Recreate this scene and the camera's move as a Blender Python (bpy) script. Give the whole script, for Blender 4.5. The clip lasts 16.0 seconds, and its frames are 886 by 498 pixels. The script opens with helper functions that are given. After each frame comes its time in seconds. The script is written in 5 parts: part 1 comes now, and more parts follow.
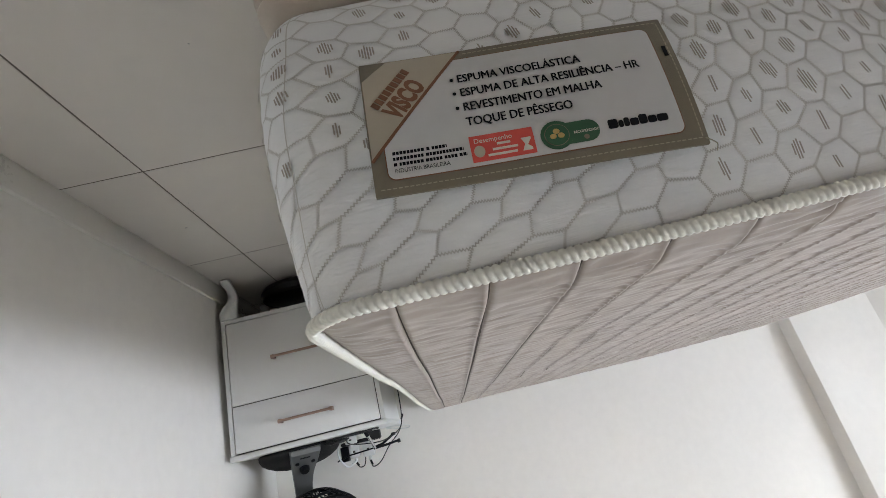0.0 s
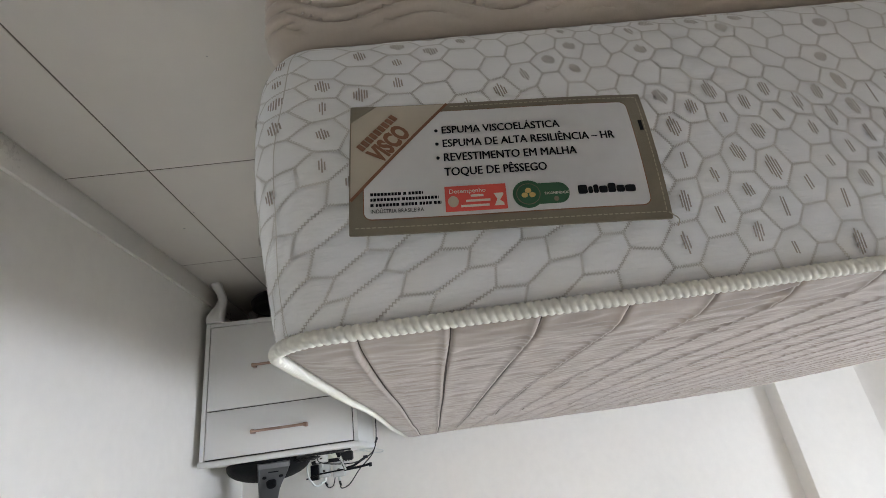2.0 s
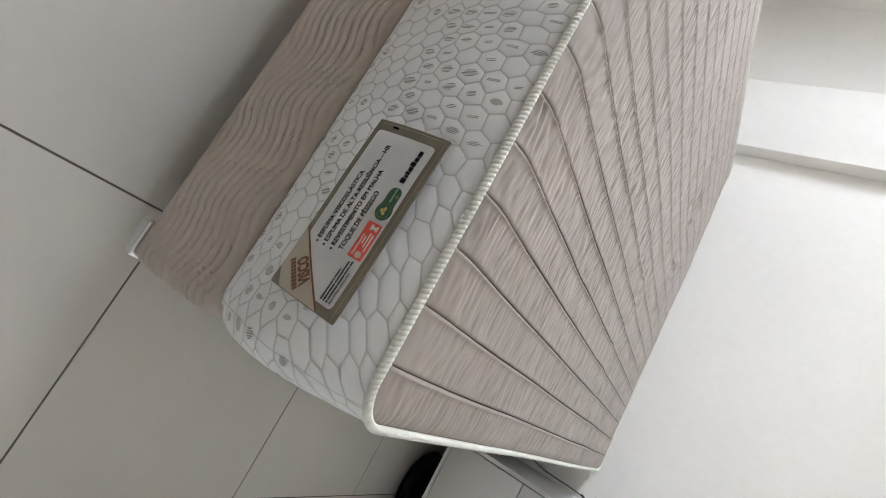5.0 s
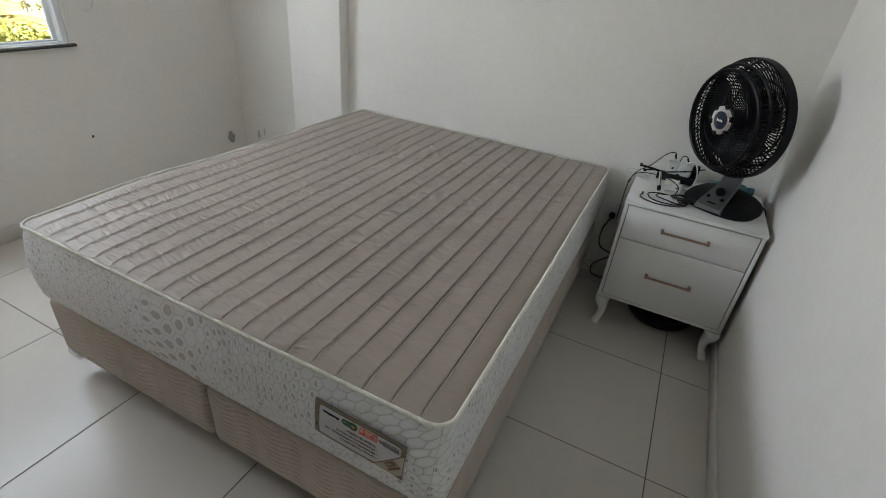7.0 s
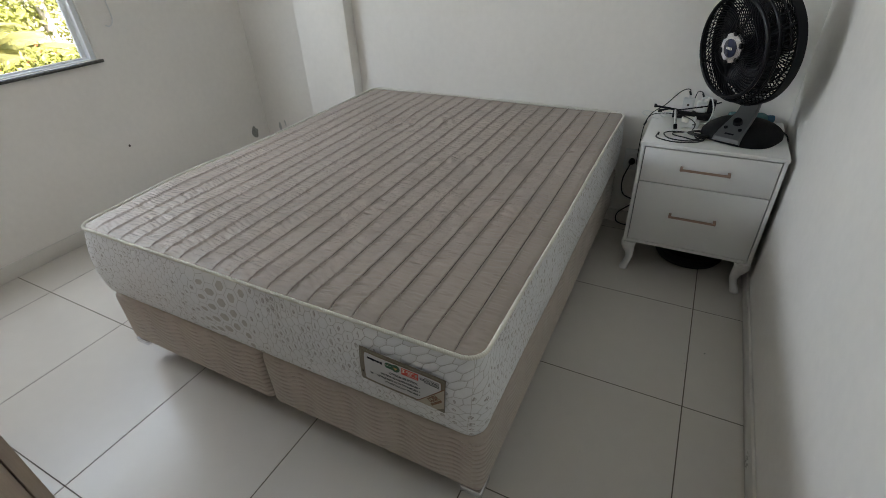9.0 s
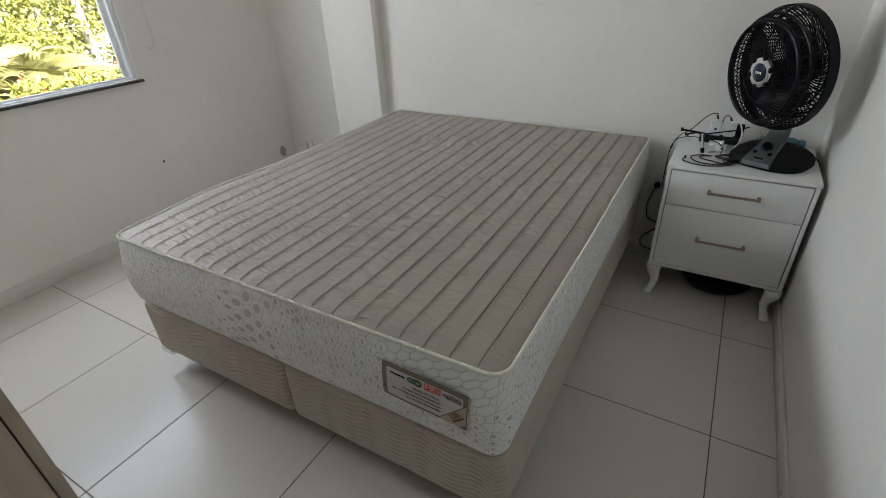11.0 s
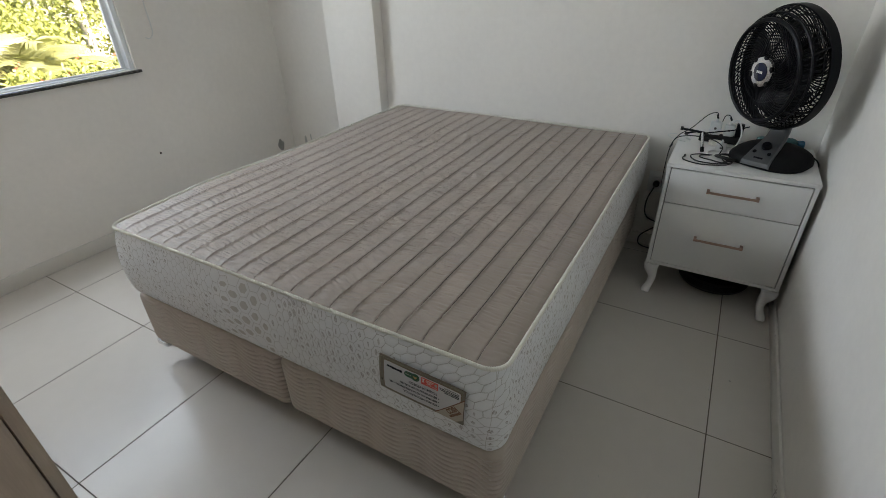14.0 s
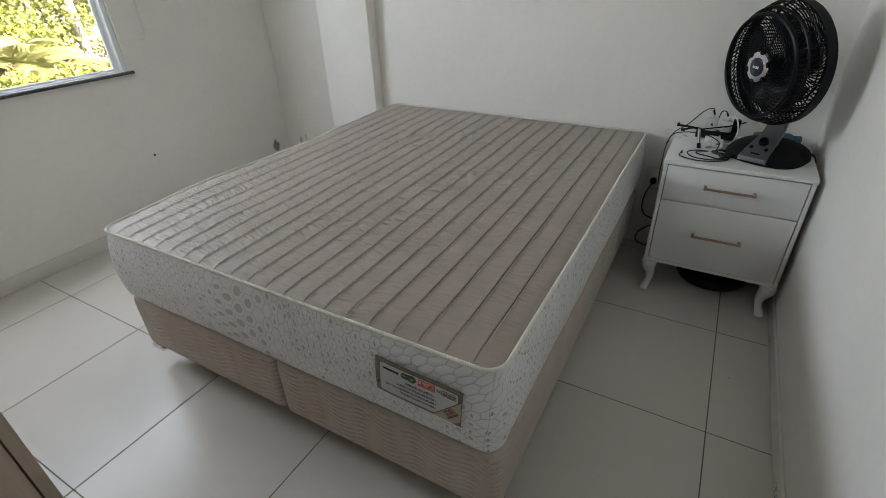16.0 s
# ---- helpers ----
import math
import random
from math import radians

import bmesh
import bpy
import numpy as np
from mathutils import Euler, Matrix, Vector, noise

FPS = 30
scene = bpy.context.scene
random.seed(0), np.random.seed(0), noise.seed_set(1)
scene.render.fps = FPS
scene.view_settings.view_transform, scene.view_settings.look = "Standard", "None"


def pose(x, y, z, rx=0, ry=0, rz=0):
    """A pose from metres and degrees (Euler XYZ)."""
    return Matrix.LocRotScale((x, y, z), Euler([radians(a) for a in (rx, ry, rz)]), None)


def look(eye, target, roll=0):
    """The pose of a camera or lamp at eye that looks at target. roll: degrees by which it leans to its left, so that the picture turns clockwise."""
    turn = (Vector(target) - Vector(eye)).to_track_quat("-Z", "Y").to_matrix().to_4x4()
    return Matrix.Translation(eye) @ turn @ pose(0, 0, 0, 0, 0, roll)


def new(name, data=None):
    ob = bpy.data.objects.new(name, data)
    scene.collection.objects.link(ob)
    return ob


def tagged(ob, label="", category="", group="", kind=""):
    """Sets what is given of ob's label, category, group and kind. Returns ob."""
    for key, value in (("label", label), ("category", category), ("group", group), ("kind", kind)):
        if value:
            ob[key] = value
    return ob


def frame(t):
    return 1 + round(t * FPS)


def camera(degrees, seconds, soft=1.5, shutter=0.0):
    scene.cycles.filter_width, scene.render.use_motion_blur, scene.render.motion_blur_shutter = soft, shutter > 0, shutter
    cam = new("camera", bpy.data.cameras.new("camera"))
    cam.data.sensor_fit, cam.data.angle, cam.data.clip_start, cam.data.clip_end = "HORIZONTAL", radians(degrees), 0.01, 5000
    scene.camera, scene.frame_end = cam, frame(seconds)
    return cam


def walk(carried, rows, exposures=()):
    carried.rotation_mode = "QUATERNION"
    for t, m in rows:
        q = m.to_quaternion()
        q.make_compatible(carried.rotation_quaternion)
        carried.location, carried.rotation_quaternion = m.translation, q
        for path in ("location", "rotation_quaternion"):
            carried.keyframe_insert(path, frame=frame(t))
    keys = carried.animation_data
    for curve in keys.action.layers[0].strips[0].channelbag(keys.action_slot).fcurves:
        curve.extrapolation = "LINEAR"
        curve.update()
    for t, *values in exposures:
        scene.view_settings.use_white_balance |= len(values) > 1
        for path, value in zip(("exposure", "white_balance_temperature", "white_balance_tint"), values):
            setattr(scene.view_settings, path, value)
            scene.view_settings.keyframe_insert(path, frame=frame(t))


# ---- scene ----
cam = camera(85.5, 16.0, soft=0.5)
PATH = [
    (0, (-0.08, -0.355, 0.759), (-0.2, 1.519, 0.071), 165.5),
    (0.5, (-0.079, -0.355, 0.749), (-0.27, 1.512, 0.058), 173.5),
    (1, (-0.092, -0.367, 0.749), (-0.275, 1.488, 0.025), 174.1),
    (1.5, (-0.094, -0.369, 0.753), (-0.248, 1.48, 0.007), 173.1),
    (2, (-0.107, -0.374, 0.755), (-0.241, 1.463, -0.024), 171.6),
    (2.5, (-0.113, -0.375, 0.754), (-0.256, 1.433, -0.087), 170.1),
    (3, (-0.121, -0.375, 0.747), (-0.317, 1.392, -0.169), 167.3),
    (3.5, (-0.144, -0.372, 0.749), (-0.406, 1.364, -0.209), 163.2),
    (4, (-0.15, -0.373, 0.746), (-0.454, 1.335, -0.25), 159.5),
    (4.2, (-0.151, -0.367, 0.748), (-0.464, 1.332, -0.26), 158.4),
    (4.55, (-0.130, -0.409, 0.819), (-0.468, 1.288, -0.218), 142.0),
    (4.90, (-0.101, -0.452, 0.917), (-0.475, 1.226, -0.159), 118.9),
    (5.25, (-0.068, -0.486, 1.030), (-0.481, 1.156, -0.091), 92.7),
    (5.60, (-0.034, -0.508, 1.143), (-0.488, 1.086, -0.023), 66.4),
    (5.95, (-0.005, -0.514, 1.242), (-0.495, 1.024, 0.036), 43.3),
    (6.3, (0.016, -0.506, 1.313), (-0.499, 0.98, 0.078), 26.9),
    (6.5, (0.077, -0.556, 1.406), (-0.529, 0.955, 0.244), 14.7),
    (7, (0.243, -0.648, 1.506), (-0.457, 0.926, 0.488), 5.8),
    (7.5, (0.289, -0.713, 1.524), (-0.453, 0.843, 0.51), 2.0),
    (8, (0.278, -0.715, 1.483), (-0.467, 0.851, 0.488), 1.3),
    (8.5, (0.314, -0.712, 1.498), (-0.455, 0.833, 0.487), -0.4),
    (9, (0.318, -0.731, 1.491), (-0.476, 0.74, 0.393), -2.7),
    (9.5, (0.306, -0.749, 1.476), (-0.532, 0.712, 0.397), -2.3),
    (10, (0.305, -0.753, 1.476), (-0.565, 0.713, 0.432), -2.3),
    (12.5, (0.315, -0.744, 1.479), (-0.568, 0.743, 0.474), -2.9),
    (13, (0.307, -0.742, 1.472), (-0.562, 0.75, 0.462), -2.4),
    (13.5, (0.305, -0.749, 1.472), (-0.565, 0.737, 0.454), -2.1),
    (14, (0.302, -0.754, 1.465), (-0.568, 0.728, 0.442), -1.6),
    (14.5, (0.303, -0.75, 1.466), (-0.568, 0.733, 0.444), -1.6),
    (15, (0.304, -0.751, 1.466), (-0.571, 0.731, 0.446), -1.7),
    (15.5, (0.305, -0.752, 1.469), (-0.575, 0.725, 0.448), -2.0),
    (16, (0.301, -0.739, 1.46), (-0.561, 0.745, 0.433), -2.1),
]
EXPOSURES = [(0.0, 3.36, 7450, 21), (2.0, 3.38, 7480, 21), (4.2, 3.55, 7430, 22), (6.5, 3.25, 7400, 17), (7.0, 2.54, 7520, 17), (7.5, 2.53, 7500, 17), (16.0, 2.54, 7500, 17)]
walk(cam, [(t, look(eye, target, roll)) for t, eye, target, roll in PATH], EXPOSURES)

# ---- world and light ----
world = bpy.data.worlds.new("world")
scene.world = world
world.use_nodes = True
wn = world.node_tree
sky = wn.nodes.new("ShaderNodeTexSky")
sky.sky_type, sky.sun_disc = "NISHITA", False
sky.sun_elevation, sky.sun_rotation = radians(47), radians(75)
wn.links.new(sky.outputs[0], wn.nodes["Background"].inputs[0])
wn.nodes["Background"].inputs[1].default_value = 0.15

sun = new("sun", bpy.data.lights.new("sun", "SUN"))
sun.data.energy, sun.data.angle, sun.data.color = 5.0, radians(0.5), (1.0, 0.95, 0.87)
sun.matrix_world = look((8, 2.2, 9), (0, 0, 0))

# daylight through the upper sashes of the window
day = new("window_daylight", bpy.data.lights.new("window_daylight", "AREA"))
day.data.shape, day.data.size, day.data.size_y = "RECTANGLE", 1.44, 0.62
day.data.energy, day.data.color, day.data.spread = 4.3, (0.64, 0.83, 1.0), radians(170)
day.matrix_world = Matrix.Translation((-2.99, 0.16, 1.84)) @ Matrix.Rotation(radians(8), 4, "Y") @ Matrix(((0, 0, -1, 0), (1, 0, 0, 0), (0, -1, 0, 0), (0, 0, 0, 1)))

# ---- room numbers ----
X_WIN, X_RIGHT, Y_HEAD, Y_BACK, Z_CEIL = -2.80, 0.742, 1.97, -1.26, 2.62
Y_NOOK = 2.07                              # the head wall beyond the pillar stands further back
TILE, TX, TY = 0.60, 0.529, 0.676          # pitch of the floor tiles and one crossing of their joints
BX0, BX1, BY0, BY1 = -1.566, 0.018, -0.018, 1.928   # outline of the mattress
BZ0, BZ1 = 0.363, 0.658                    # its underside and its top seam


# ---- materials ----
def mat(name, colour, rough=0.6, metal=0.0, vary=0.06, scale=8.0, fine=120.0, bump=0.0, bump_scale=200.0, spec=0.5, stretch=(1, 1, 1), per_piece=0.0, sheen=0.0, space="Object", depth=0.002):
    """A procedural material: two scales of noise in the colour and roughness, and a fine relief."""
    m = bpy.data.materials.new(name)
    m.use_nodes = True
    nt = m.node_tree
    b = nt.nodes["Principled BSDF"]
    b.inputs["Roughness"].default_value, b.inputs["Metallic"].default_value = rough, metal
    b.inputs["Specular IOR Level"].default_value = spec
    b.inputs["Sheen Weight"].default_value = sheen
    b.inputs["Sheen Roughness"].default_value = 0.4
    tc = nt.nodes.new("ShaderNodeTexCoord")
    mp = nt.nodes.new("ShaderNodeMapping")
    mp.inputs["Scale"].default_value = stretch
    nt.links.new(tc.outputs[space], mp.inputs[0])
    total = None
    for sc, w in ((scale, 1.0), (fine, 0.5)):
        n = nt.nodes.new("ShaderNodeTexNoise")
        n.inputs["Scale"].default_value, n.inputs["Detail"].default_value = sc, 4.0
        nt.links.new(mp.outputs[0], n.inputs["Vector"])
        s = nt.nodes.new("ShaderNodeMath")
        s.operation = "MULTIPLY_ADD"
        s.inputs[1].default_value, s.inputs[2].default_value = w * vary * 4, -w * vary * 2
        nt.links.new(n.outputs["Fac"], s.inputs[0])
        if total is None:
            total = s
        else:
            a = nt.nodes.new("ShaderNodeMath")
            nt.links.new(total.outputs[0], a.inputs[0])
            nt.links.new(s.outputs[0], a.inputs[1])
            total = a
    if per_piece:
        oi = nt.nodes.new("ShaderNodeObjectInfo")
        s = nt.nodes.new("ShaderNodeMath")
        s.operation = "MULTIPLY_ADD"
        s.inputs[1].default_value, s.inputs[2].default_value = per_piece, -per_piece / 2
        nt.links.new(oi.outputs["Random"], s.inputs[0])
        a = nt.nodes.new("ShaderNodeMath")
        nt.links.new(total.outputs[0], a.inputs[0])
        nt.links.new(s.outputs[0], a.inputs[1])
        total = a
    one = nt.nodes.new("ShaderNodeMath")
    one.inputs[1].default_value = 1.0
    nt.links.new(total.outputs[0], one.inputs[0])
    col = nt.nodes.new("ShaderNodeVectorMath")
    col.operation = "SCALE"
    col.inputs[0].default_value = colour
    nt.links.new(one.outputs[0], col.inputs["Scale"])
    nt.links.new(col.outputs[0], b.inputs["Base Color"])
    r = nt.nodes.new("ShaderNodeMath")
    r.operation, r.use_clamp = "MULTIPLY", True
    r.inputs[1].default_value = rough
    nt.links.new(one.outputs[0], r.inputs[0])
    nt.links.new(r.outputs[0], b.inputs["Roughness"])
    if bump:
        n = nt.nodes.new("ShaderNodeTexNoise")
        n.inputs["Scale"].default_value, n.inputs["Detail"].default_value = bump_scale, 3.0
        nt.links.new(mp.outputs[0], n.inputs["Vector"])
        bp = nt.nodes.new("ShaderNodeBump")
        bp.inputs["Strength"].default_value, bp.inputs["Distance"].default_value = bump, depth
        nt.links.new(n.outputs["Fac"], bp.inputs["Height"])
        nt.links.new(bp.outputs[0], b.inputs["Normal"])
    return m


PAINT = mat("wall_paint", (0.885, 0.845, 0.790), 0.62, vary=0.038, scale=1.6, fine=30, bump=0.12, bump_scale=90, spec=0.3)
CEILING = mat("ceiling_paint", (0.90, 0.90, 0.89), 0.8, vary=0.015, scale=2)
SKIRT = mat("skirting_gloss", (0.74, 0.70, 0.645), 0.28, vary=0.03, scale=5)
PORCELAIN = mat("porcelain_tile", (0.650, 0.600, 0.545), 0.25, vary=0.022, scale=2.2, fine=16, bump=0.02, bump_scale=6, spec=0.20, per_piece=0.03, space="Object")
GROUT = mat("grout", (0.15, 0.122, 0.10), 0.9, vary=0.15, scale=4, bump=0.3, bump_scale=300)
KNIT = mat("white_knit", (0.82, 0.81, 0.80), 0.85, vary=0.02, scale=10, fine=200, bump=0.20, bump_scale=170, spec=0.2, stretch=(0.25, 0.25, 4.0), sheen=0.25)
THREAD = mat("grey_thread", (0.55, 0.515, 0.48), 0.8, vary=0.12, scale=40, fine=600)
HATCH = mat("beige_weave", (0.38, 0.33, 0.29), 0.85, vary=0.1, scale=60, fine=700)
SATIN = mat("taupe_satin", (0.370, 0.304, 0.260), 0.55, vary=0.06, scale=3.0, fine=60, bump=0.35, bump_scale=26, spec=0.4, stretch=(0.34, 1.6, 1), sheen=0.22, depth=0.006)
FILL = mat("beige_fill", (0.57, 0.53, 0.485), 0.85, vary=0.08, scale=60, fine=700)
SEAM = mat("dark_seam", (0.085, 0.068, 0.058), 0.8, vary=0.1, scale=20)
CORD = mat("cream_cord", (0.81, 0.78, 0.70), 0.92, vary=0.05, scale=14, fine=400, bump=0.12, bump_scale=900, spec=0.1)
SUEDE = mat("taupe_suede", (0.510, 0.434, 0.370), 0.88, vary=0.05, scale=5, fine=200, bump=0.25, bump_scale=700, spec=0.2, sheen=0.25)
UNDER = mat("black_underlay", (0.02, 0.02, 0.02), 0.95, vary=0.2, scale=20)
WHITE_PLASTIC = mat("white_plastic", (0.75, 0.75, 0.73), 0.35, vary=0.02, scale=20)
LAMINATE = mat("white_lacquer", (0.80, 0.785, 0.76), 0.32, vary=0.012, scale=5, fine=60, bump=0.03, bump_scale=40)
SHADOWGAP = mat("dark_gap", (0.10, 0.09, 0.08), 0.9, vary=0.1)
COPPER = mat("copper_handle", (0.46, 0.31, 0.25), 0.34, metal=1.0, vary=0.05, scale=30)
BRUSHED = mat("bright_badge_metal", (0.74, 0.74, 0.76), 0.22, metal=1.0, vary=0.03, scale=30)
CHROME = mat("chrome", (0.75, 0.75, 0.76), 0.14, metal=1.0, vary=0.03, scale=30)
BLACK = mat("black_plastic", (0.005, 0.0053, 0.0075), 0.34, spec=0.16, vary=0.1, scale=12)
BLACK_MATT = mat("black_matt_plastic", (0.014, 0.0145, 0.016), 0.55, vary=0.1, scale=12, bump=0.1, bump_scale=600)
BASE_BLACK = mat("black_grained_plastic", (0.007, 0.0073, 0.0085), 0.7, spec=0.2, vary=0.1, scale=12, bump=0.2, bump_scale=500)
SILVER = mat("silver_paint", (0.20, 0.205, 0.215), 0.38, metal=0.6, vary=0.04, scale=12)
NAVY = mat("dark_blue_badge", (0.015, 0.02, 0.05), 0.25, vary=0.05)
CABLE = mat("black_cable", (0.012, 0.012, 0.013), 0.45, vary=0.1, scale=50)
BLUE = mat("blue_plastic", (0.05, 0.16, 0.26), 0.25, vary=0.08, scale=20)
TEAL = mat("teal_plastic", (0.10, 0.24, 0.25), 0.25, vary=0.08, scale=20)
OAK = mat("taupe_wood_veneer", (0.52, 0.405, 0.32), 0.5, vary=0.10, scale=6, fine=50, stretch=(6, 6, 0.5), bump=0.08, bump_scale=60)
GRANITE = mat("dark_granite", (0.075, 0.072, 0.066), 0.25, vary=0.45, scale=160, fine=500)
ALU = mat("white_aluminium", (0.84, 0.85, 0.86), 0.3, vary=0.02, scale=12)
STAIN = mat("grey_stain", (0.36, 0.35, 0.325), 0.8, vary=0.2, scale=60)
STAIN_SOFT = mat("faint_scuff", (0.56, 0.55, 0.52), 0.8, vary=0.15, scale=50)
LABEL_BORDER = mat("olive_border", (0.205, 0.170, 0.118), 0.45, vary=0.06, scale=40, bump=0.2, bump_scale=900)
LABEL_FACE = mat("label_silver_white", (0.60, 0.585, 0.575), 0.38, vary=0.02, scale=30)
LABEL_TAN = mat("label_tan", (0.47, 0.40, 0.31), 0.45, vary=0.03, scale=30)
INK = mat("black_ink", (0.012, 0.012, 0.014), 0.6, vary=0.05, spec=0.1)
BROWN_INK = mat("brown_ink", (0.215, 0.085, 0.038), 0.5, vary=0.05)
RED_INK = mat("red_ink", (0.72, 0.085, 0.06), 0.45, vary=0.03)
GREEN_INK = mat("green_ink", (0.025, 0.105, 0.05), 0.45, vary=0.05)
GOLD_INK = mat("gold_ink", (0.56, 0.38, 0.13), 0.45, vary=0.05)
CREAM_INK = mat("cream_ink", (0.70, 0.66, 0.58), 0.5, vary=0.03)
STITCH = mat("cream_stitch", (0.40, 0.355, 0.27), 0.7, vary=0.05)
LEAF = mat("leaf", (0.19, 0.235, 0.06), 0.5, vary=0.28, scale=1.2, fine=9)
LEAF_LIGHT = mat("young_leaf", (0.28, 0.31, 0.075), 0.5, vary=0.25, scale=1.5, fine=9)
FROND = mat("palm_frond_green", (0.27, 0.28, 0.10), 0.5, vary=0.22, scale=2, fine=12)
TRUNK = mat("pale_trunk", (0.55, 0.51, 0.45), 0.85, vary=0.15, scale=4, fine=30, bump=0.4, bump_scale=25)
BLOSSOM = mat("red_blossom", (0.55, 0.16, 0.09), 0.6, vary=0.15, scale=6)
EARTH = mat("ground_soil_grass", (0.16, 0.15, 0.08), 0.95, vary=0.25, scale=0.6, fine=6)
RENDERED = mat("white_rendered_wall", (0.80, 0.79, 0.76), 0.8, vary=0.04, scale=1.5, fine=14, bump=0.1, bump_scale=30)
ROOFTILE = mat("terracotta", (0.38, 0.19, 0.12), 0.85, vary=0.15, scale=4, fine=20)

glass = bpy.data.materials.new("window_glass")
glass.use_nodes = True
gb = glass.node_tree.nodes["Principled BSDF"]
gb.inputs["Transmission Weight"].default_value, gb.inputs["Roughness"].default_value, gb.inputs["IOR"].default_value = 1.0, 0.0, 1.45


# ---- building helpers ----
def finish(bm, name, material, smooth=None):
    me = bpy.data.meshes.new(name)
    bm.normal_update()
    bm.to_mesh(me)
    bm.free()
    me.materials.append(material)
    if smooth is not None:
        me.polygons.foreach_set("use_smooth", [True] * len(me.polygons))
        if smooth < 180:
            me.set_sharp_from_angle(angle=radians(smooth))
    return me


def part(name, bm, material, parent, label="", smooth=40):
    ob = new(name, finish(bm, name, material, smooth))
    ob.parent = parent
    if label:
        ob["label"] = label
    return ob


def thing(name, at, label, category, group="", kind="", rz=0.0):
    ob = new(name)
    ob.empty_display_size = 0.1
    ob.matrix_world = pose(*at, 0, 0, rz)
    return tagged(ob, label, category, group, kind)


def solid(name, bm, material, label, category, kind="", group="", smooth=40):
    return tagged(new(name, finish(bm, name, material, smooth)), label, category, group, kind)


def box(lo, hi, bevel=0.0, seg=2, bm=None):
    out = bm or bmesh.new()
    m = bmesh.new()
    bmesh.ops.create_cube(m, size=1.0)
    size = [max(b - a, 1e-5) for a, b in zip(lo, hi)]
    bmesh.ops.scale(m, vec=size, verts=m.verts)
    bmesh.ops.translate(m, vec=[(a + b) / 2 for a, b in zip(lo, hi)], verts=m.verts)
    if bevel:
        bmesh.ops.bevel(m, geom=list(m.edges), offset=bevel, segments=seg, affect="EDGES", profile=0.5)
    merge(out, m)
    return out


def merge(out, m, matrix=None):
    if matrix is not None:
        bmesh.ops.transform(m, matrix=matrix, verts=m.verts)
    me = bpy.data.meshes.new("scrap")
    m.to_mesh(me)
    m.free()
    out.from_mesh(me)
    bpy.data.meshes.remove(me)
    return out


def loft(rings, closed=True, caps=True, loop=False, bm=None):
    """Joins rings of points (all of one length) into a skin."""
    bm = bm or bmesh.new()
    vs = [[bm.verts.new(p) for p in r] for r in rings]
    n = len(vs[0])
    pairs = list(zip(vs, vs[1:])) + ([(vs[-1], vs[0])] if loop else [])
    for a, b in pairs:
        for i in range(n if closed else n - 1):
            j = (i + 1) % n
            bm.faces.new((a[i], a[j], b[j], b[i]))
    if caps and closed and not loop:
        bm.faces.new(list(reversed(vs[0])))
        bm.faces.new(vs[-1])
    return bm


def tube(points, radius, sides=8, loop=False, bm=None):
    pts = [Vector(p) for p in points]
    rings = []
    up = Vector((0.13, 0.31, 0.94)).normalized()
    for i, p in enumerate(pts):
        a = pts[i - 1] if (i or loop) else p
        b = pts[(i + 1) % len(pts)] if (i + 1 < len(pts) or loop) else p
        d = (b - a).normalized()
        side = d.cross(up)
        side = side.normalized() if side.length > 1e-3 else Vector((1, 0, 0))
        up = side.cross(d).normalized()
        r = radius[i] if isinstance(radius, (list, tuple)) else radius
        rings.append([p + r * (math.cos(k * math.tau / sides) * side + math.sin(k * math.tau / sides) * up) for k in range(sides)])
    return loft(rings, loop=loop, bm=bm)


def smoothed(points, steps=6):
    """A Catmull-Rom curve through the points."""
    p = [Vector(q) for q in points]
    p = [2 * p[0] - p[1]] + p + [2 * p[-1] - p[-2]]
    out = []
    for a, b, c, d in zip(p, p[1:], p[2:], p[3:]):
        for k in range(steps):
            t = k / steps
            out.append(0.5 * (2 * b + (c - a) * t + (2 * a - 5 * b + 4 * c - d) * t * t + (3 * b - a - 3 * c + d) * t ** 3))
    return out + [p[-2]]


def lathe(profile, sides=32, bm=None, matrix=None):
    """Turns (radius, height) pairs about z."""
    rings = [[(r * math.cos(k * math.tau / sides), r * math.sin(k * math.tau / sides), z) for k in range(sides)] for r, z in profile]
    m = loft(rings)
    if bm is None and matrix is None:
        return m
    return merge(bm or bmesh.new(), m, matrix)


def turned(profile, sides=48):
    """Turns a closed outline of (radius, height) pairs about z: a hoop."""
    return loft([[(r * math.cos(k * math.tau / sides), r * math.sin(k * math.tau / sides), z) for k in range(sides)] for r, z in profile], loop=True)


def grid(nu, nv, f, bm=None):
    bm = bm or bmesh.new()
    vs = [[bm.verts.new(f(i / nu, j / nv)) for j in range(nv + 1)] for i in range(nu + 1)]
    for i in range(nu):
        for j in range(nv):
            bm.faces.new((vs[i][j], vs[i + 1][j], vs[i + 1][j + 1], vs[i][j + 1]))
    return bm


def frame_about(axis):
    """A turn that brings z to the axis, with x level."""
    z = Vector(axis).normalized()
    x = Vector((0, 0, 1)).cross(z).normalized()
    return Matrix((x, z.cross(x), z)).transposed().to_4x4()


# ---- the room ----
T = 0.15
win_y0, win_y1, win_z0, win_z1 = -0.60, 0.960, 0.964, 2.15


def wall(name, boxes, label):
    bm = bmesh.new()
    for lo, hi in boxes:
        box(lo, hi, bm=bm)
    return solid(name, bm, PAINT, label, "wall", "structure", smooth=30)


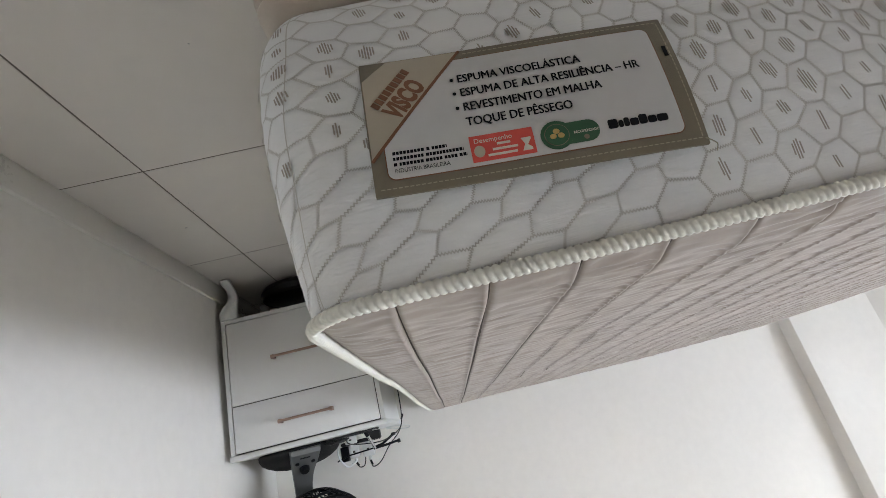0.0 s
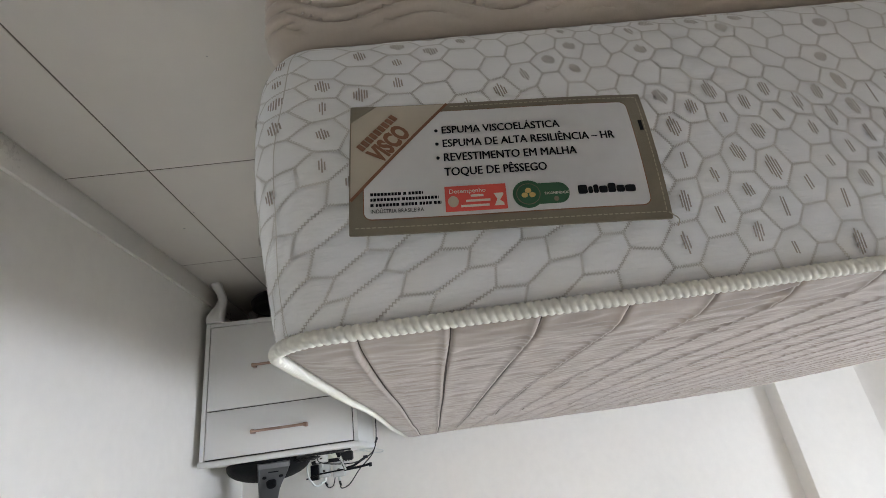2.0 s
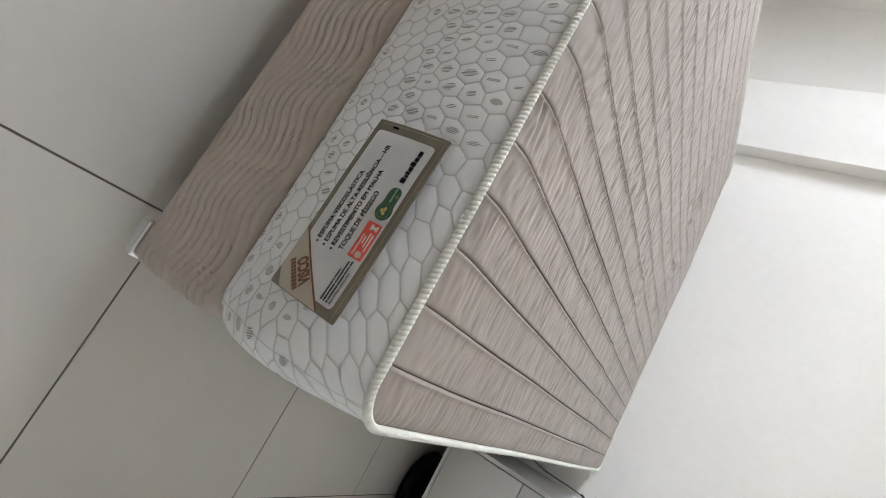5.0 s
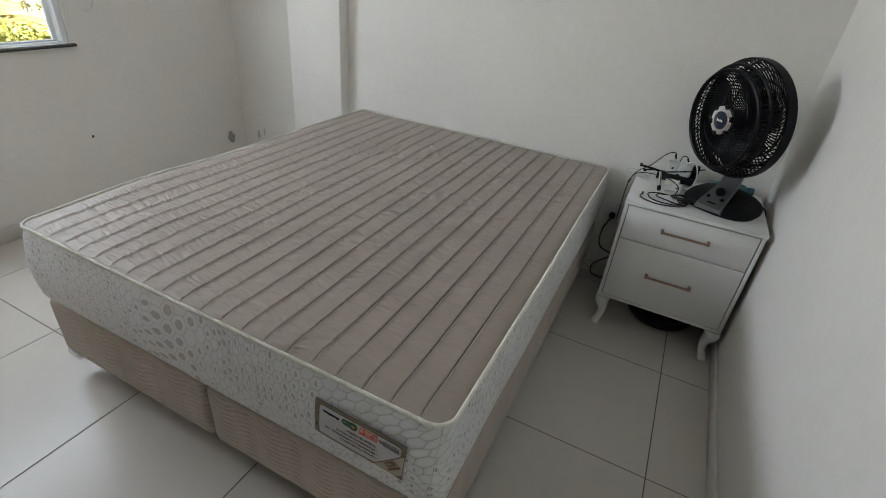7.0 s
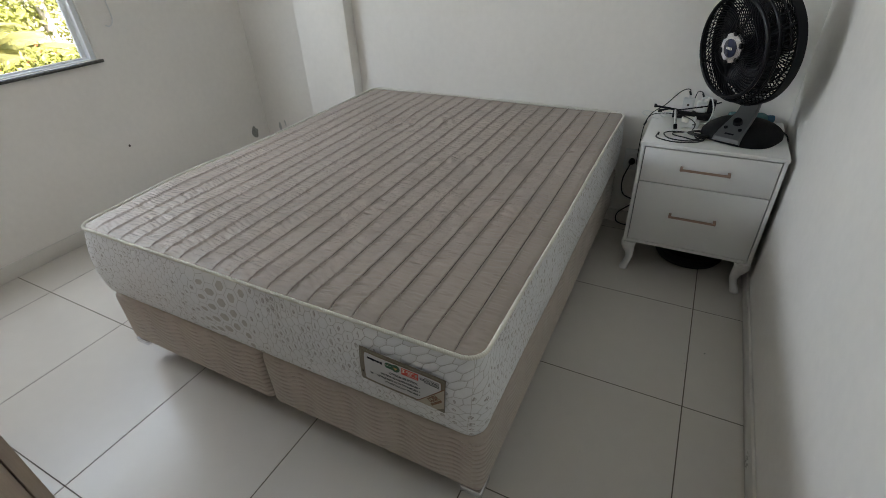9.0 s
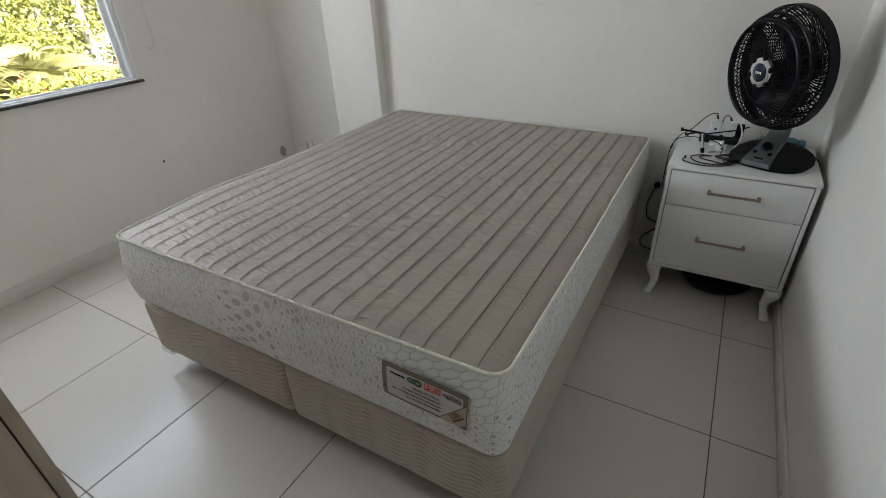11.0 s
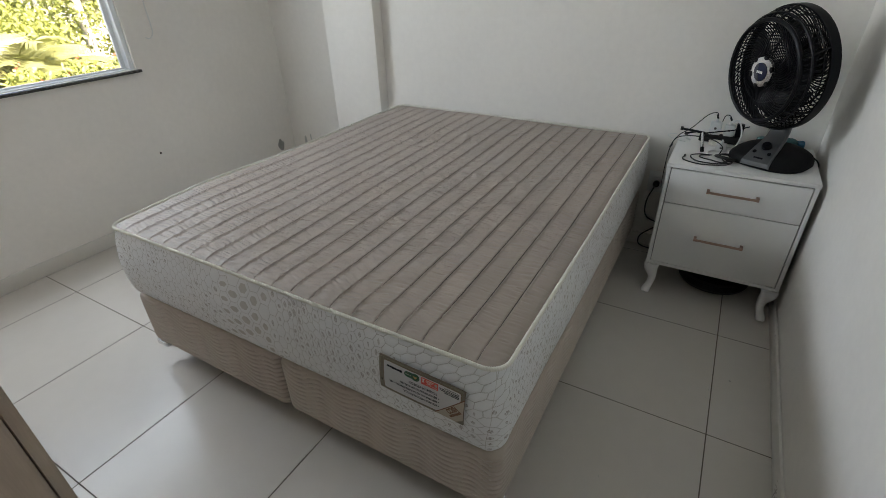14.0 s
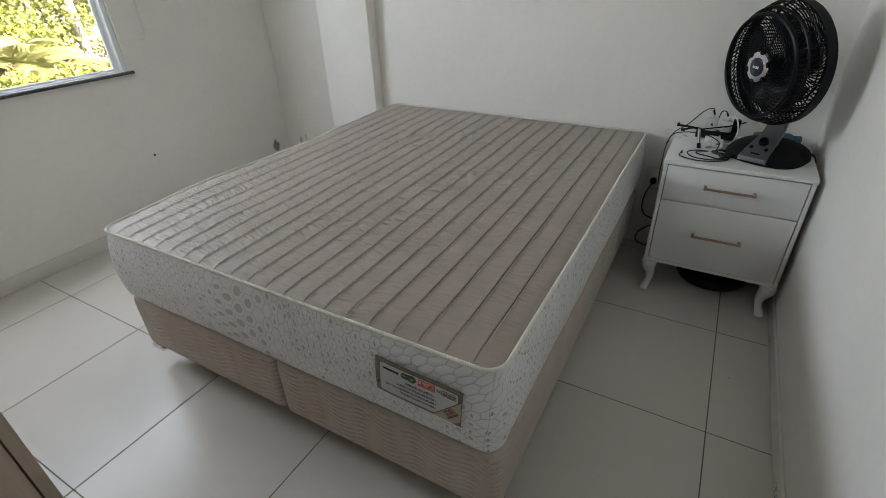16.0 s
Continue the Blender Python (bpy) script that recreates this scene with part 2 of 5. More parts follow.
wall("wall_window", [((X_WIN - T, Y_BACK - T, -0.1), (X_WIN, Y_NOOK + T, win_z0)), ((X_WIN - T, Y_BACK - T, win_z1), (X_WIN, Y_NOOK + T, Z_CEIL)),
                     ((X_WIN - T, win_y1, win_z0), (X_WIN, Y_NOOK + T, win_z1)), ((X_WIN - T, Y_BACK - T, win_z0), (X_WIN, win_y0, win_z1))],
     "off-white painted plaster wall with a window")
wall("wall_head", [((-1.9, Y_HEAD, -0.1), (X_RIGHT, Y_HEAD + T, Z_CEIL)), ((X_WIN, Y_NOOK, -0.1), (-1.9, Y_NOOK + T, Z_CEIL))], "off-white painted wall behind the bed")
wall("wall_right", [((X_RIGHT, Y_BACK - T, -0.1), (X_RIGHT + T, Y_HEAD + T, Z_CEIL))], "off-white painted wall beside the nightstand")
wall("wall_back", [((X_WIN, Y_BACK - T, -0.1), (X_RIGHT, Y_BACK, Z_CEIL))], "plain off-white painted wall")
pillar = bmesh.new()
box((-2.105, Y_HEAD - 0.085, 0.0), (-1.703, Y_NOOK - 0.001, Z_CEIL - 0.002), 0.006, 2, pillar)
solid("wall_pillar", pillar, PAINT, "shallow off-white painted pillar in the head wall", "pillar", "structure")
ceil = box((X_WIN, Y_BACK, Z_CEIL), (X_RIGHT, Y_NOOK, Z_CEIL + 0.12))
solid("ceiling", ceil, CEILING, "plain white painted ceiling", "ceiling", "structure")


def skirting(name, lo, hi):
    bm = box(lo, hi, 0.004, 2)
    solid(name, bm, SKIRT, "low off-white glazed skirting board along the wall", "skirting", "structure")


skirting("baseboard_right", (X_RIGHT - 0.013, Y_BACK, 0.0), (X_RIGHT - 0.0005, Y_HEAD - 0.014, 0.075))
skirting("baseboard_window", (X_WIN + 0.0005, Y_BACK, 0.0), (X_WIN + 0.013, Y_NOOK - 0.001, 0.085))
skirting("baseboard_head", (-1.70, Y_HEAD - 0.013, 0.0), (X_RIGHT - 0.001, Y_HEAD - 0.0005, 0.075))

# ---- window ----
win = thing("window_1", (X_WIN, 0.16, win_z0), "white aluminium sliding window above a dark granite sill", "window", kind="structure")


def wpart(name, lo, hi, material, label="", bevel=0.003):
    bm = box(lo, hi, bevel, 2)
    bmesh.ops.translate(bm, vec=(-X_WIN, -0.16, -win_z0), verts=bm.verts)
    return part(name, bm, material, win, label)


wpart("window_sill", (X_WIN - 0.11, win_y0 - 0.04, win_z0 - 0.017), (X_WIN + 0.022, win_y1 + 0.020, win_z0 - 0.001), GRANITE, "dark grey granite sill", 0.004)
fx0, fx1 = X_WIN - 0.075, X_WIN - 0.012
wpart("window_frame", (fx0, win_y1 - 0.03, win_z0), (fx1, win_y1 - 0.001, win_z1 - 0.001), ALU)
wpart("window_frame", (fx0, win_y0 + 0.001, win_z0), (fx1, win_y0 + 0.03, win_z1 - 0.001), ALU)
wpart("window_frame", (fx0, win_y0 + 0.031, win_z1 - 0.03), (fx1, win_y1 - 0.031, win_z1 - 0.001), ALU)
for k, x in enumerate((fx0 + 0.004, fx0 + 0.028, fx0 + 0.050)):
    wpart("window_rail", (x, win_y0 + 0.031, win_z0 + 0.001), (x + 0.010, win_y1 - 0.031, win_z0 + 0.008), ALU)
for y0, y1, x in ((0.10, 0.926, fx0 + 0.012), (win_y0 + 0.035, 0.14, fx0 + 0.036)):
    bm = bmesh.new()
    for lo, hi in (((x, y0, 0.9735), (x + 0.02, y0 + 0.024, 2.115)), ((x, y1 - 0.024, 0.9735), (x + 0.02, y1, 2.115)),
                   ((x, y0 + 0.024, 0.9735), (x + 0.02, y1 - 0.024, 0.981)), ((x, y0 + 0.024, 2.08), (x + 0.02, y1 - 0.024, 2.115))):
        box(lo, hi, 0.002, 1, bm)
    bmesh.ops.translate(bm, vec=(-X_WIN, -0.16, -win_z0), verts=bm.verts)
    sash = part("sash", bm, ALU, win)
    pane = box((x + 0.008, y0 + 0.024, 0.981), (x + 0.012, y1 - 0.024, 2.08))
    bmesh.ops.translate(pane, vec=(-X_WIN, -0.16, -win_z0), verts=pane.verts)
    p = part("pane", pane, glass, sash, "clear glass pane")
    p.visible_shadow = False

cord = tube(smoothed([(X_WIN + 0.010, 1.12, 2.10), (X_WIN + 0.010, 1.118, 1.7), (X_WIN + 0.010, 1.12, 1.30), (X_WIN + 0.010, 1.123, 1.20), (X_WIN + 0.010, 1.121, 1.155), (X_WIN + 0.010, 1.108, 1.130), (X_WIN + 0.010, 1.088, 1.120), (X_WIN + 0.010, 1.070, 1.127)], 6), 0.0035, 6)
cordset = thing("blind_cord", (X_WIN, 1.12, 2.1), "thin white cord hanging against the wall", "cord")
bmesh.ops.translate(cord, vec=(-X_WIN, -1.12, -2.1), verts=cord.verts)
part("string", cord, WHITE_PLASTIC, cordset)
hook = tube(smoothed([(0.0, 0, 0.0), (0.014, 0, 0.004), (0.016, 0, 0.014), (0.010, 0, 0.02)], 4), 0.002, 6)
part("hook", hook, CHROME, cordset)


# ---- marks on the walls ----
def blot(name, at, radius, tall, axis, material, label, seed):
    rnd = random.Random(seed)
    n = 18
    bm = bmesh.new()
    ring = []
    for k in range(n):
        a = k * math.tau / n
        r = radius * (0.8 + 0.4 * rnd.random())
        ring.append((r * math.cos(a), tall * r * math.sin(a)))
    def place(u, v, h):
        return (at[0] + h, at[1] + u, at[2] + v) if axis == "x" else (at[0] + u, at[1] - h, at[2] + v)
    low = [bm.verts.new(place(u, v, 0.0004)) for u, v in ring]
    top = [bm.verts.new(place(u * 0.8, v * 0.8, 0.0014)) for u, v in ring]
    for i in range(n):
        bm.faces.new((low[i], low[(i + 1) % n], top[(i + 1) % n], top[i]))
    bm.faces.new(top)
    bmesh.ops.recalc_face_normals(bm, faces=bm.faces)
    return solid(name, bm, material, label, "wall mark", "structure")


blot("nail_hole", (X_WIN, 0.936, 0.449), 0.007, 1.2, "x", SEAM, "small dark nail hole in the wall", 1)
blot("paint_chip", (X_WIN, 1.925, 0.205), 0.030, 1.5, "x", STAIN, "grey patch where paint has flaked off", 2)
blot("scuff_mark", (-2.655, Y_NOOK, 0.226), 0.014, 2.6, "y", STAIN_SOFT, "faint grey scuff on the wall", 3)
blot("scuff_mark", (-2.593, Y_NOOK, 0.257), 0.008, 3.4, "y", STAIN_SOFT, "faint grey scuff on the wall", 4)


for k, (x, y, r) in enumerate(((0.590, 0.995, 0.0032), (0.520, 0.905, 0.0022), (0.512, 0.860, 0.0016), (0.236, 0.330, 0.0018), (-1.93, 0.62, 0.0022))):
    crumb = lathe([(0.0002, 0.0), (r, 0.0002), (r * 0.8, r * 0.5), (0.0002, r * 0.6)], 9)
    for v in crumb.verts:
        v.co.x *= 1.0 + 0.5 * math.sin(k + 3 * v.co.y / r)
    ob = solid("crumb", crumb, STAIN, "tiny grey-brown crumb of dirt on the floor tiles", "dirt", group="crumbs on the floor")
    ob.matrix_world = pose(x, y, 0.0002, 0, 0, 40 * k)

# ---- bed base ----
def wavy_box(x0, x1, y0, y1, z0, z1):
    """A padded box with rounded upright corners; its sides carry wavy stitched grooves."""
    r = 0.028
    bm = bmesh.new()
    path = []
    for cx, cy, a0 in ((x1 - r, y0 + r, -90), (x1 - r, y1 - r, 0), (x0 + r, y1 - r, 90), (x0 + r, y0 + r, 180)):
        for k in range(7):
            a = radians(a0 + 15 * k)
            path.append((Vector((cx + r * math.cos(a), cy + r * math.sin(a))), Vector((math.cos(a), math.sin(a)))))
    full = []
    s = 0.0
    for (p, n), (q, m) in zip(path, path[1:] + path[:1]):
        d = (q - p).length
        steps = max(1, round(d / 0.009))
        for k in range(steps):
            t = k / steps
            full.append((p.lerp(q, t), n.lerp(m, t).normalized(), s + d * t))
        s += d
    nz = 112
    rows = []
    for j in range(nz + 1):
        v = j / nz
        z = z0 + (z1 - z0) * v
        row = []
        for p, n, d in full:
            ph = (z - 0.0145 * math.sin(d * math.tau / 0.185 + 1.0) - 0.004 * math.sin(d * math.tau / 0.37)) / 0.0200
            g = abs(ph - round(ph)) * 2
            out = 0.0095 * (1 - (1 - g) ** 5) * min(1, v * 9, (1 - v) * 9) ** 0.6 - 0.0085
            edge = min(v, 1 - v) * (z1 - z0)
            out -= 0.010 * max(0, 1 - edge / 0.014) ** 2
            row.append(bm.verts.new((p.x + n.x * out, p.y + n.y * out, z)))
        rows.append(row)
    n = len(full)
    for a, b in zip(rows, rows[1:]):
        for i in range(n):
            bm.faces.new((a[i], a[(i + 1) % n], b[(i + 1) % n], b[i]))
    bm.faces.new(rows[-1])
    bm.faces.new(list(reversed(rows[0])))
    return bm


def foot(x, y):
    """A corner foot: a tapered plastic block with a lip that grips the frame."""
    z = 0.0865
    rings = []
    for zz, w in ((0.0, 0.018), (0.008, 0.021), (0.06, 0.024), (0.078, 0.026), (z, 0.026)):
        ring = []
        for cx, cy, a0 in ((1, 1, 0), (-1, 1, 90), (-1, -1, 180), (1, -1, 270)):
            for k in range(4):
                a = radians(a0 + 30 * k)
                rr = 0.012
                ring.append((x + cx * (w - rr) + rr * math.cos(a), y + cy * (w - rr) + rr * math.sin(a), zz))
        rings.append(ring)
    bm = loft(rings)
    return bm


mid = -0.786
for i, (x0, x1) in enumerate(((BX0 - 0.010, mid - 0.002), (mid + 0.002, BX1 + 0.002))):
    base = thing("bed_base", (0, 0, 0), "half of a split bed base in taupe suede with wavy quilting", "bed base", "halves of the bed base")
    part("upholstered_box", wavy_box(x0, x1, BY0 + 0.004, BY1 - 0.006, 0.112, BZ0 - 0.004), SUEDE, base, smooth=60)
    part("underside", box((x0 + 0.02, BY0 + 0.03, 0.104), (x1 - 0.02, BY1 - 0.03, 0.1115)), UNDER, base, "black underside cloth")
    for fx, fy in ((x1 - 0.11 if i else x0 + 0.11, BY0 + 0.13), (x0 + 0.12 if i else x1 - 0.12, BY0 + 0.30), (x0 + 0.052, BY1 - 0.06), (x1 - 0.052, BY1 - 0.06), (x1 - 0.052 if i else x0 + 0.052, 0.86)):
        part("foot", foot(fx, fy), WHITE_PLASTIC, base, "white plastic corner foot")
    for cx, sgn in ((x0, 1), (x1, -1)):
        if (i == 0) == (sgn == 1):
            lo_x, hi_x = min(cx, cx + sgn * 0.075), max(cx, cx + sgn * 0.075)
            part("corner_bracket", box((lo_x + 0.002, BY0 + 0.006, 0.086), (hi_x - 0.002, BY0 + 0.080, 0.1115), 0.006, 3), BRUSHED, base, "bright metal corner bracket")

# ---- mattress ----
mattress = thing("mattress", (0, 0, 0), "queen mattress with taupe channelled top and white honeycomb sides", "mattress")
R_C = 0.055
corner_len = R_C * math.pi / 2
LX, LY = BX1 - BX0 - 2 * R_C, BY1 - BY0 - 2 * R_C
PERIM = 2 * (LX + LY) + 4 * corner_len


def around(s):
    """Place and outward normal on the mattress outline, s metres from the foot end's far corner."""
    s %= PERIM
    for cx, cy, ax, ay, nx, ny, length, a0 in ((BX0 + R_C, BY0, 1, 0, 0, -1, LX, -90), (BX1, BY0 + R_C, 0, 1, 1, 0, LY, 0),
                                               (BX1 - R_C, BY1, -1, 0, 0, 1, LX, 90), (BX0, BY1 - R_C, 0, -1, -1, 0, LY, 180)):
        if s < length:
            return Vector((cx + ax * s, cy + ay * s)), Vector((nx, ny))
        s -= length
        if s < corner_len:
            ex, ey = cx + ax * length, cy + ay * length
            ox, oy = ex - nx * R_C, ey - ny * R_C
            a = radians(a0) + s / R_C
            return Vector((ox + R_C * math.cos(a), oy + R_C * math.sin(a))), Vector((math.cos(a), math.sin(a)))
        s -= corner_len
    return around(0.0)


def side_point(s, v, lift=0.0):
    v = min(1.0, max(0.0, v))
    p, n = around(s)
    out = 0.024 * (0.55 + 0.45 * max(0.0, -n.y)) * math.sin(math.pi * min(1, 0.08 + 0.92 * v)) ** 0.8 - 0.006 - 0.016 * max(0, 1 - v / 0.16) ** 2
    out += 0.003 * abs(2 * n.x * n.y) * (1 - v) ** 0.8
    out += 0.003 * math.sin(s * math.tau * 10 / PERIM + 3 * v) * math.sin(math.pi * v) + lift
    return Vector((p.x + n.x * out, p.y + n.y * out, BZ0 + (BZ1 - BZ0) * v))


CW, CH = 0.0370, 0.0310                 # a honeycomb cell: across its points and across its flats
NCOL = 2 * round(PERIM / (0.75 * CW) / 2)
STEP = PERIM / NCOL


def bent(c, r):
    """Bends the even honeycomb: cells grow, shrink and lean along the border."""
    s, v = c * STEP, r * CH / (BZ1 - BZ0)
    near = math.exp(-((s - LX + 0.06) / 0.19) ** 2)
    s2 = s + 0.012 * math.sin(s * math.tau / (PERIM / 10) - 6.05) + 0.052 * math.sin((s - 0.66) * math.tau / 0.52) * math.exp(-((s - 0.66) / 0.2) ** 2) + 0.022 * (v - 0.5) * math.sin(s * math.tau / (PERIM / 11) + 0.8) + near * (0.105 * min(1.2, max(0.0, (v - 0.66) / 0.34)) - 0.045)
    v2 = v + 0.045 * math.sin(s * math.tau / (PERIM / 15) + 1.0 + 2.2 * v) * math.sin(math.pi * min(1, max(0, v))) - 0.07 * near * math.sin(math.pi * min(1, max(0, v)))
    v2 = 0.45 + (v2 - 0.45) * (1 + 0.70 * math.exp(-((s - 0.66) / 0.13) ** 2))
    k = math.floor(c * 3 + 0.5) % (3 * NCOL) * 7919 + math.floor(r * 6 + 0.5) * 104729
    rnd = random.Random(k)
    return s2 + rnd.uniform(-1, 1) * 0.0030, v2 + rnd.uniform(-1, 1) * 0.0085


verts, faces = [], []
tverts, tfaces = [], []
hverts, hfaces = [], []
overts, ofaces = [], []
rows_n = int((BZ1 - BZ0) / CH) + 2
rng = random.Random(5)
for c in range(NCOL):
    for r in range(-1, rows_n + 1):
        rc = r + (0.5 if c % 2 else 0.0)
        if (rc + 0.5) * CH < 0 or (rc - 0.5) * CH > BZ1 - BZ0:
            continue
        # the six corners, in columns and rows
        corners = [bent(c + dx, rc + dy) for dx, dy in ((0.667, 0), (0.333, 0.5), (-0.333, 0.5), (-0.667, 0), (-0.333, -0.5), (0.333, -0.5))]
        ring = []
        for a, b in zip(corners, corners[1:] + corners[:1]):
            ring += [a, ((a[0] + b[0]) / 2, (a[1] + b[1]) / 2)]
        cs, cv = sum(p[0] for p in corners) / 6, sum(p[1] for p in corners) / 6
        first = len(verts)
        for k, h in ((1.0, 0.0), (0.88, 0.0005), (0.62, 0.0009), (0.30, 0.0011)):
            for s, v in ring:
                verts.append(side_point(cs + (s - cs) * k, cv + (v - cv) * k, h))
        verts.append(side_point(cs, cv, 0.0012))
        for lev in range(3):
            for i in range(12):
                j = (i + 1) % 12
                a, b = first + lev * 12, first + lev * 12 + 12
                faces.append((a + i, a + j, b + j, b + i))
        for i in range(12):
            faces.append((first + 36 + i, first + 36 + (i + 1) % 12, first + 48))
        s_here = c * STEP
        if s_here > LX + LY + 2 * corner_len and s_here < PERIM - LY * 1.0:
            continue
        # stitched outline: three edges belong to each cell
        for a, b in ((corners[0], corners[1]), (corners[1], corners[2]), (corners[2], corners[3])):
            if not (-0.02 < a[1] < 1.02 and -0.02 < b[1] < 1.02):
                continue
            n = 20
            lr = (BZ1 - BZ0)
            du, dv = b[0] - a[0], (b[1] - a[1]) * lr
            ln = math.hypot(du, dv) or 1
            ox, oy = -dv / ln, du / ln / lr
            last = None
            for q in range(n + 1):
                t = q / n
                zig = 0.00095 if q % 2 else -0.00095
                pair = []
                for w in (-0.00078, 0.00078):
                    pair.append(side_point(a[0] + du * t + ox * (zig + w), a[1] + (b[1] - a[1]) * t + oy * (zig + w), 0.0012))
                tverts += pair
                i = len(tverts) - 2
                if last is not None:
                    tfaces.append((last, last + 1, i + 1, i))
                last = i
        # woven lozenge in the middle of some cells
        zone = 0.5 + 0.5 * math.sin(cs * math.tau / (PERIM / 10) - 4.48)
        big = math.exp(-((cs - 0.66) / 0.15) ** 2)
        corner = math.exp(-((cs - LX + 0.08) / 0.16) ** 2) if cv > 0.72 else 0.0
        rows = math.exp(-((cs - 1.0) / 0.24) ** 2) if 0.40 < cv < 0.97 else 0.0
        side = 0.35 if cs > LX + corner_len else 0.0
        flank = cs > LX + corner_len + 0.10
        if (big > 0.55 or flank) and 0.04 < cv < 0.97:
            # a filled lozenge: flat ovals first, hexagons further on
            if rng.random() < (0.55 if flank else 0.93):
                flat = 1.0 / (1 + math.exp((cs - 0.64) / 0.02))
                size = 0.38 if flank else 0.27 + 0.30 * big
                first = len(overts)
                for s, v in ring:
                    overts.append(side_point(cs + (s - cs) * size * (1 + 0.35 * flat), cv + (v - cv) * size * (1 - 0.35 * flat), 0.0022))
                overts.append(side_point(cs, cv, 0.0026))
                for i in range(12):
                    ofaces.append((first + i, first + (i + 1) % 12, first + 12))
        elif rng.random() < 0.26 + 0.25 * zone + 0.3 * big + side + 0.55 * rows - 0.5 * math.exp(-((cs - 0.86) / 0.06) ** 2) - 1.2 * corner and 0.05 < cv < 0.95:
            n = rng.choice((3, 4, 5, 5, 6)) + round(5 * big) - round(1.6 * rows)
            tall = rng.uniform(0.010, 0.017) * (1 + 0.5 * rows + 0.2 * big)
            lean = rng.uniform(-0.30, 0.02) * (1 - big)
            pitch = 0.0023 - 0.0003 * big
            for q in range(n):
                u = (q - (n - 1) / 2) * pitch
                hgt = tall * ((1 - 0.6 * abs(u) / (n * pitch * 0.5)) * (1 - big) + big * max(0.2, 1 - (2 * u / (n * pitch)) ** 2) ** 0.5) * rng.uniform(0.9, 1.08)
                up = rng.uniform(-0.001, 0.001)
                i = len(hverts)
                wid = 0.00066
                for su, sv in ((-1, -1), (1, -1), (1, 1), (-1, 1)):
                    hverts.append(side_point(cs + u + su * wid + lean * sv * hgt / 2, cv + (up + sv * hgt / 2) / (BZ1 - BZ0), 0.0026))
                hfaces.append((i, i + 1, i + 2, i + 3))


def raw(name, vs, fs, material, parent, kind="", label=""):
    me = bpy.data.meshes.new(name)
    me.from_pydata([tuple(v) for v in vs], [], fs)
    me.materials.append(material)
    me.polygons.foreach_set("use_smooth", [True] * len(me.polygons))
    ob = new(name, me)
    ob.parent = parent
    return tagged(ob, label, kind=kind)


raw("side_border", verts, faces, KNIT, mattress, "", "white knit border quilted in raised honeycomb cells")
raw("quilting_thread", tverts, tfaces, THREAD, mattress, "stuff", "grey zigzag stitching")
# the closing seam at the corner
sv = [side_point(LX + 0.013 + 0.0006 * v + 0.001 * math.sin(v * 0.4) + w, v / 40, 0.0026) for v in range(41) for w in (-0.00045, 0.00045)]
raw("corner_seam", sv, [(2 * i, 2 * i + 1, 2 * i + 3, 2 * i + 2) for i in range(40)], FILL, mattress, "", "stitched closing seam at the corner")
raw("woven_fill", overts, ofaces, FILL, mattress, "stuff", "beige filled ovals and hexagons")
raw("woven_pattern", hverts, hfaces, HATCH, mattress, "stuff", "beige hatched lozenges")

# the top: channels along the bed, cross creases, a soft edge
PITCH, CHAN0 = 0.0748, -0.056


def rounded_in(x, y, inset):
    """Keeps a point inside the outline's rounded corners."""
    r = R_C - inset
    x0, x1, y0, y1 = BX0 + inset, BX1 - inset, BY0 + inset, BY1 - inset
    x, y = min(x1, max(x0, x)), min(y1, max(y0, y))
    cx, cy = min(x1 - r, max(x0 + r, x)), min(y1 - r, max(y0 + r, y))
    d = math.hypot(x - cx, y - cy)
    if d > r:
        x, y = cx + (x - cx) * r / d, cy + (y - cy) * r / d
    return x, y


DENTS = [(-1.02, 1.36, 0.10, -0.010), (-0.52, 1.02, 0.08, 0.005), (-0.30, 0.98, 0.07, 0.006), (-1.25, 0.25, 0.12, 0.006), (-0.82, 1.44, 0.06, 0.006), (-0.35, 0.45, 0.09, -0.004)]


def edge_lift(x, y):
    """The window-side edge has been pushed up in a long low hump."""
    return 0.013 * math.exp(-((x - BX0) / 0.16) ** 2) * math.exp(-((y - 0.42) / 0.26) ** 2) - 0.006 * math.exp(-((x - BX1) / 0.10) ** 2) * math.exp(-((y - 0.75) / 0.3) ** 2)


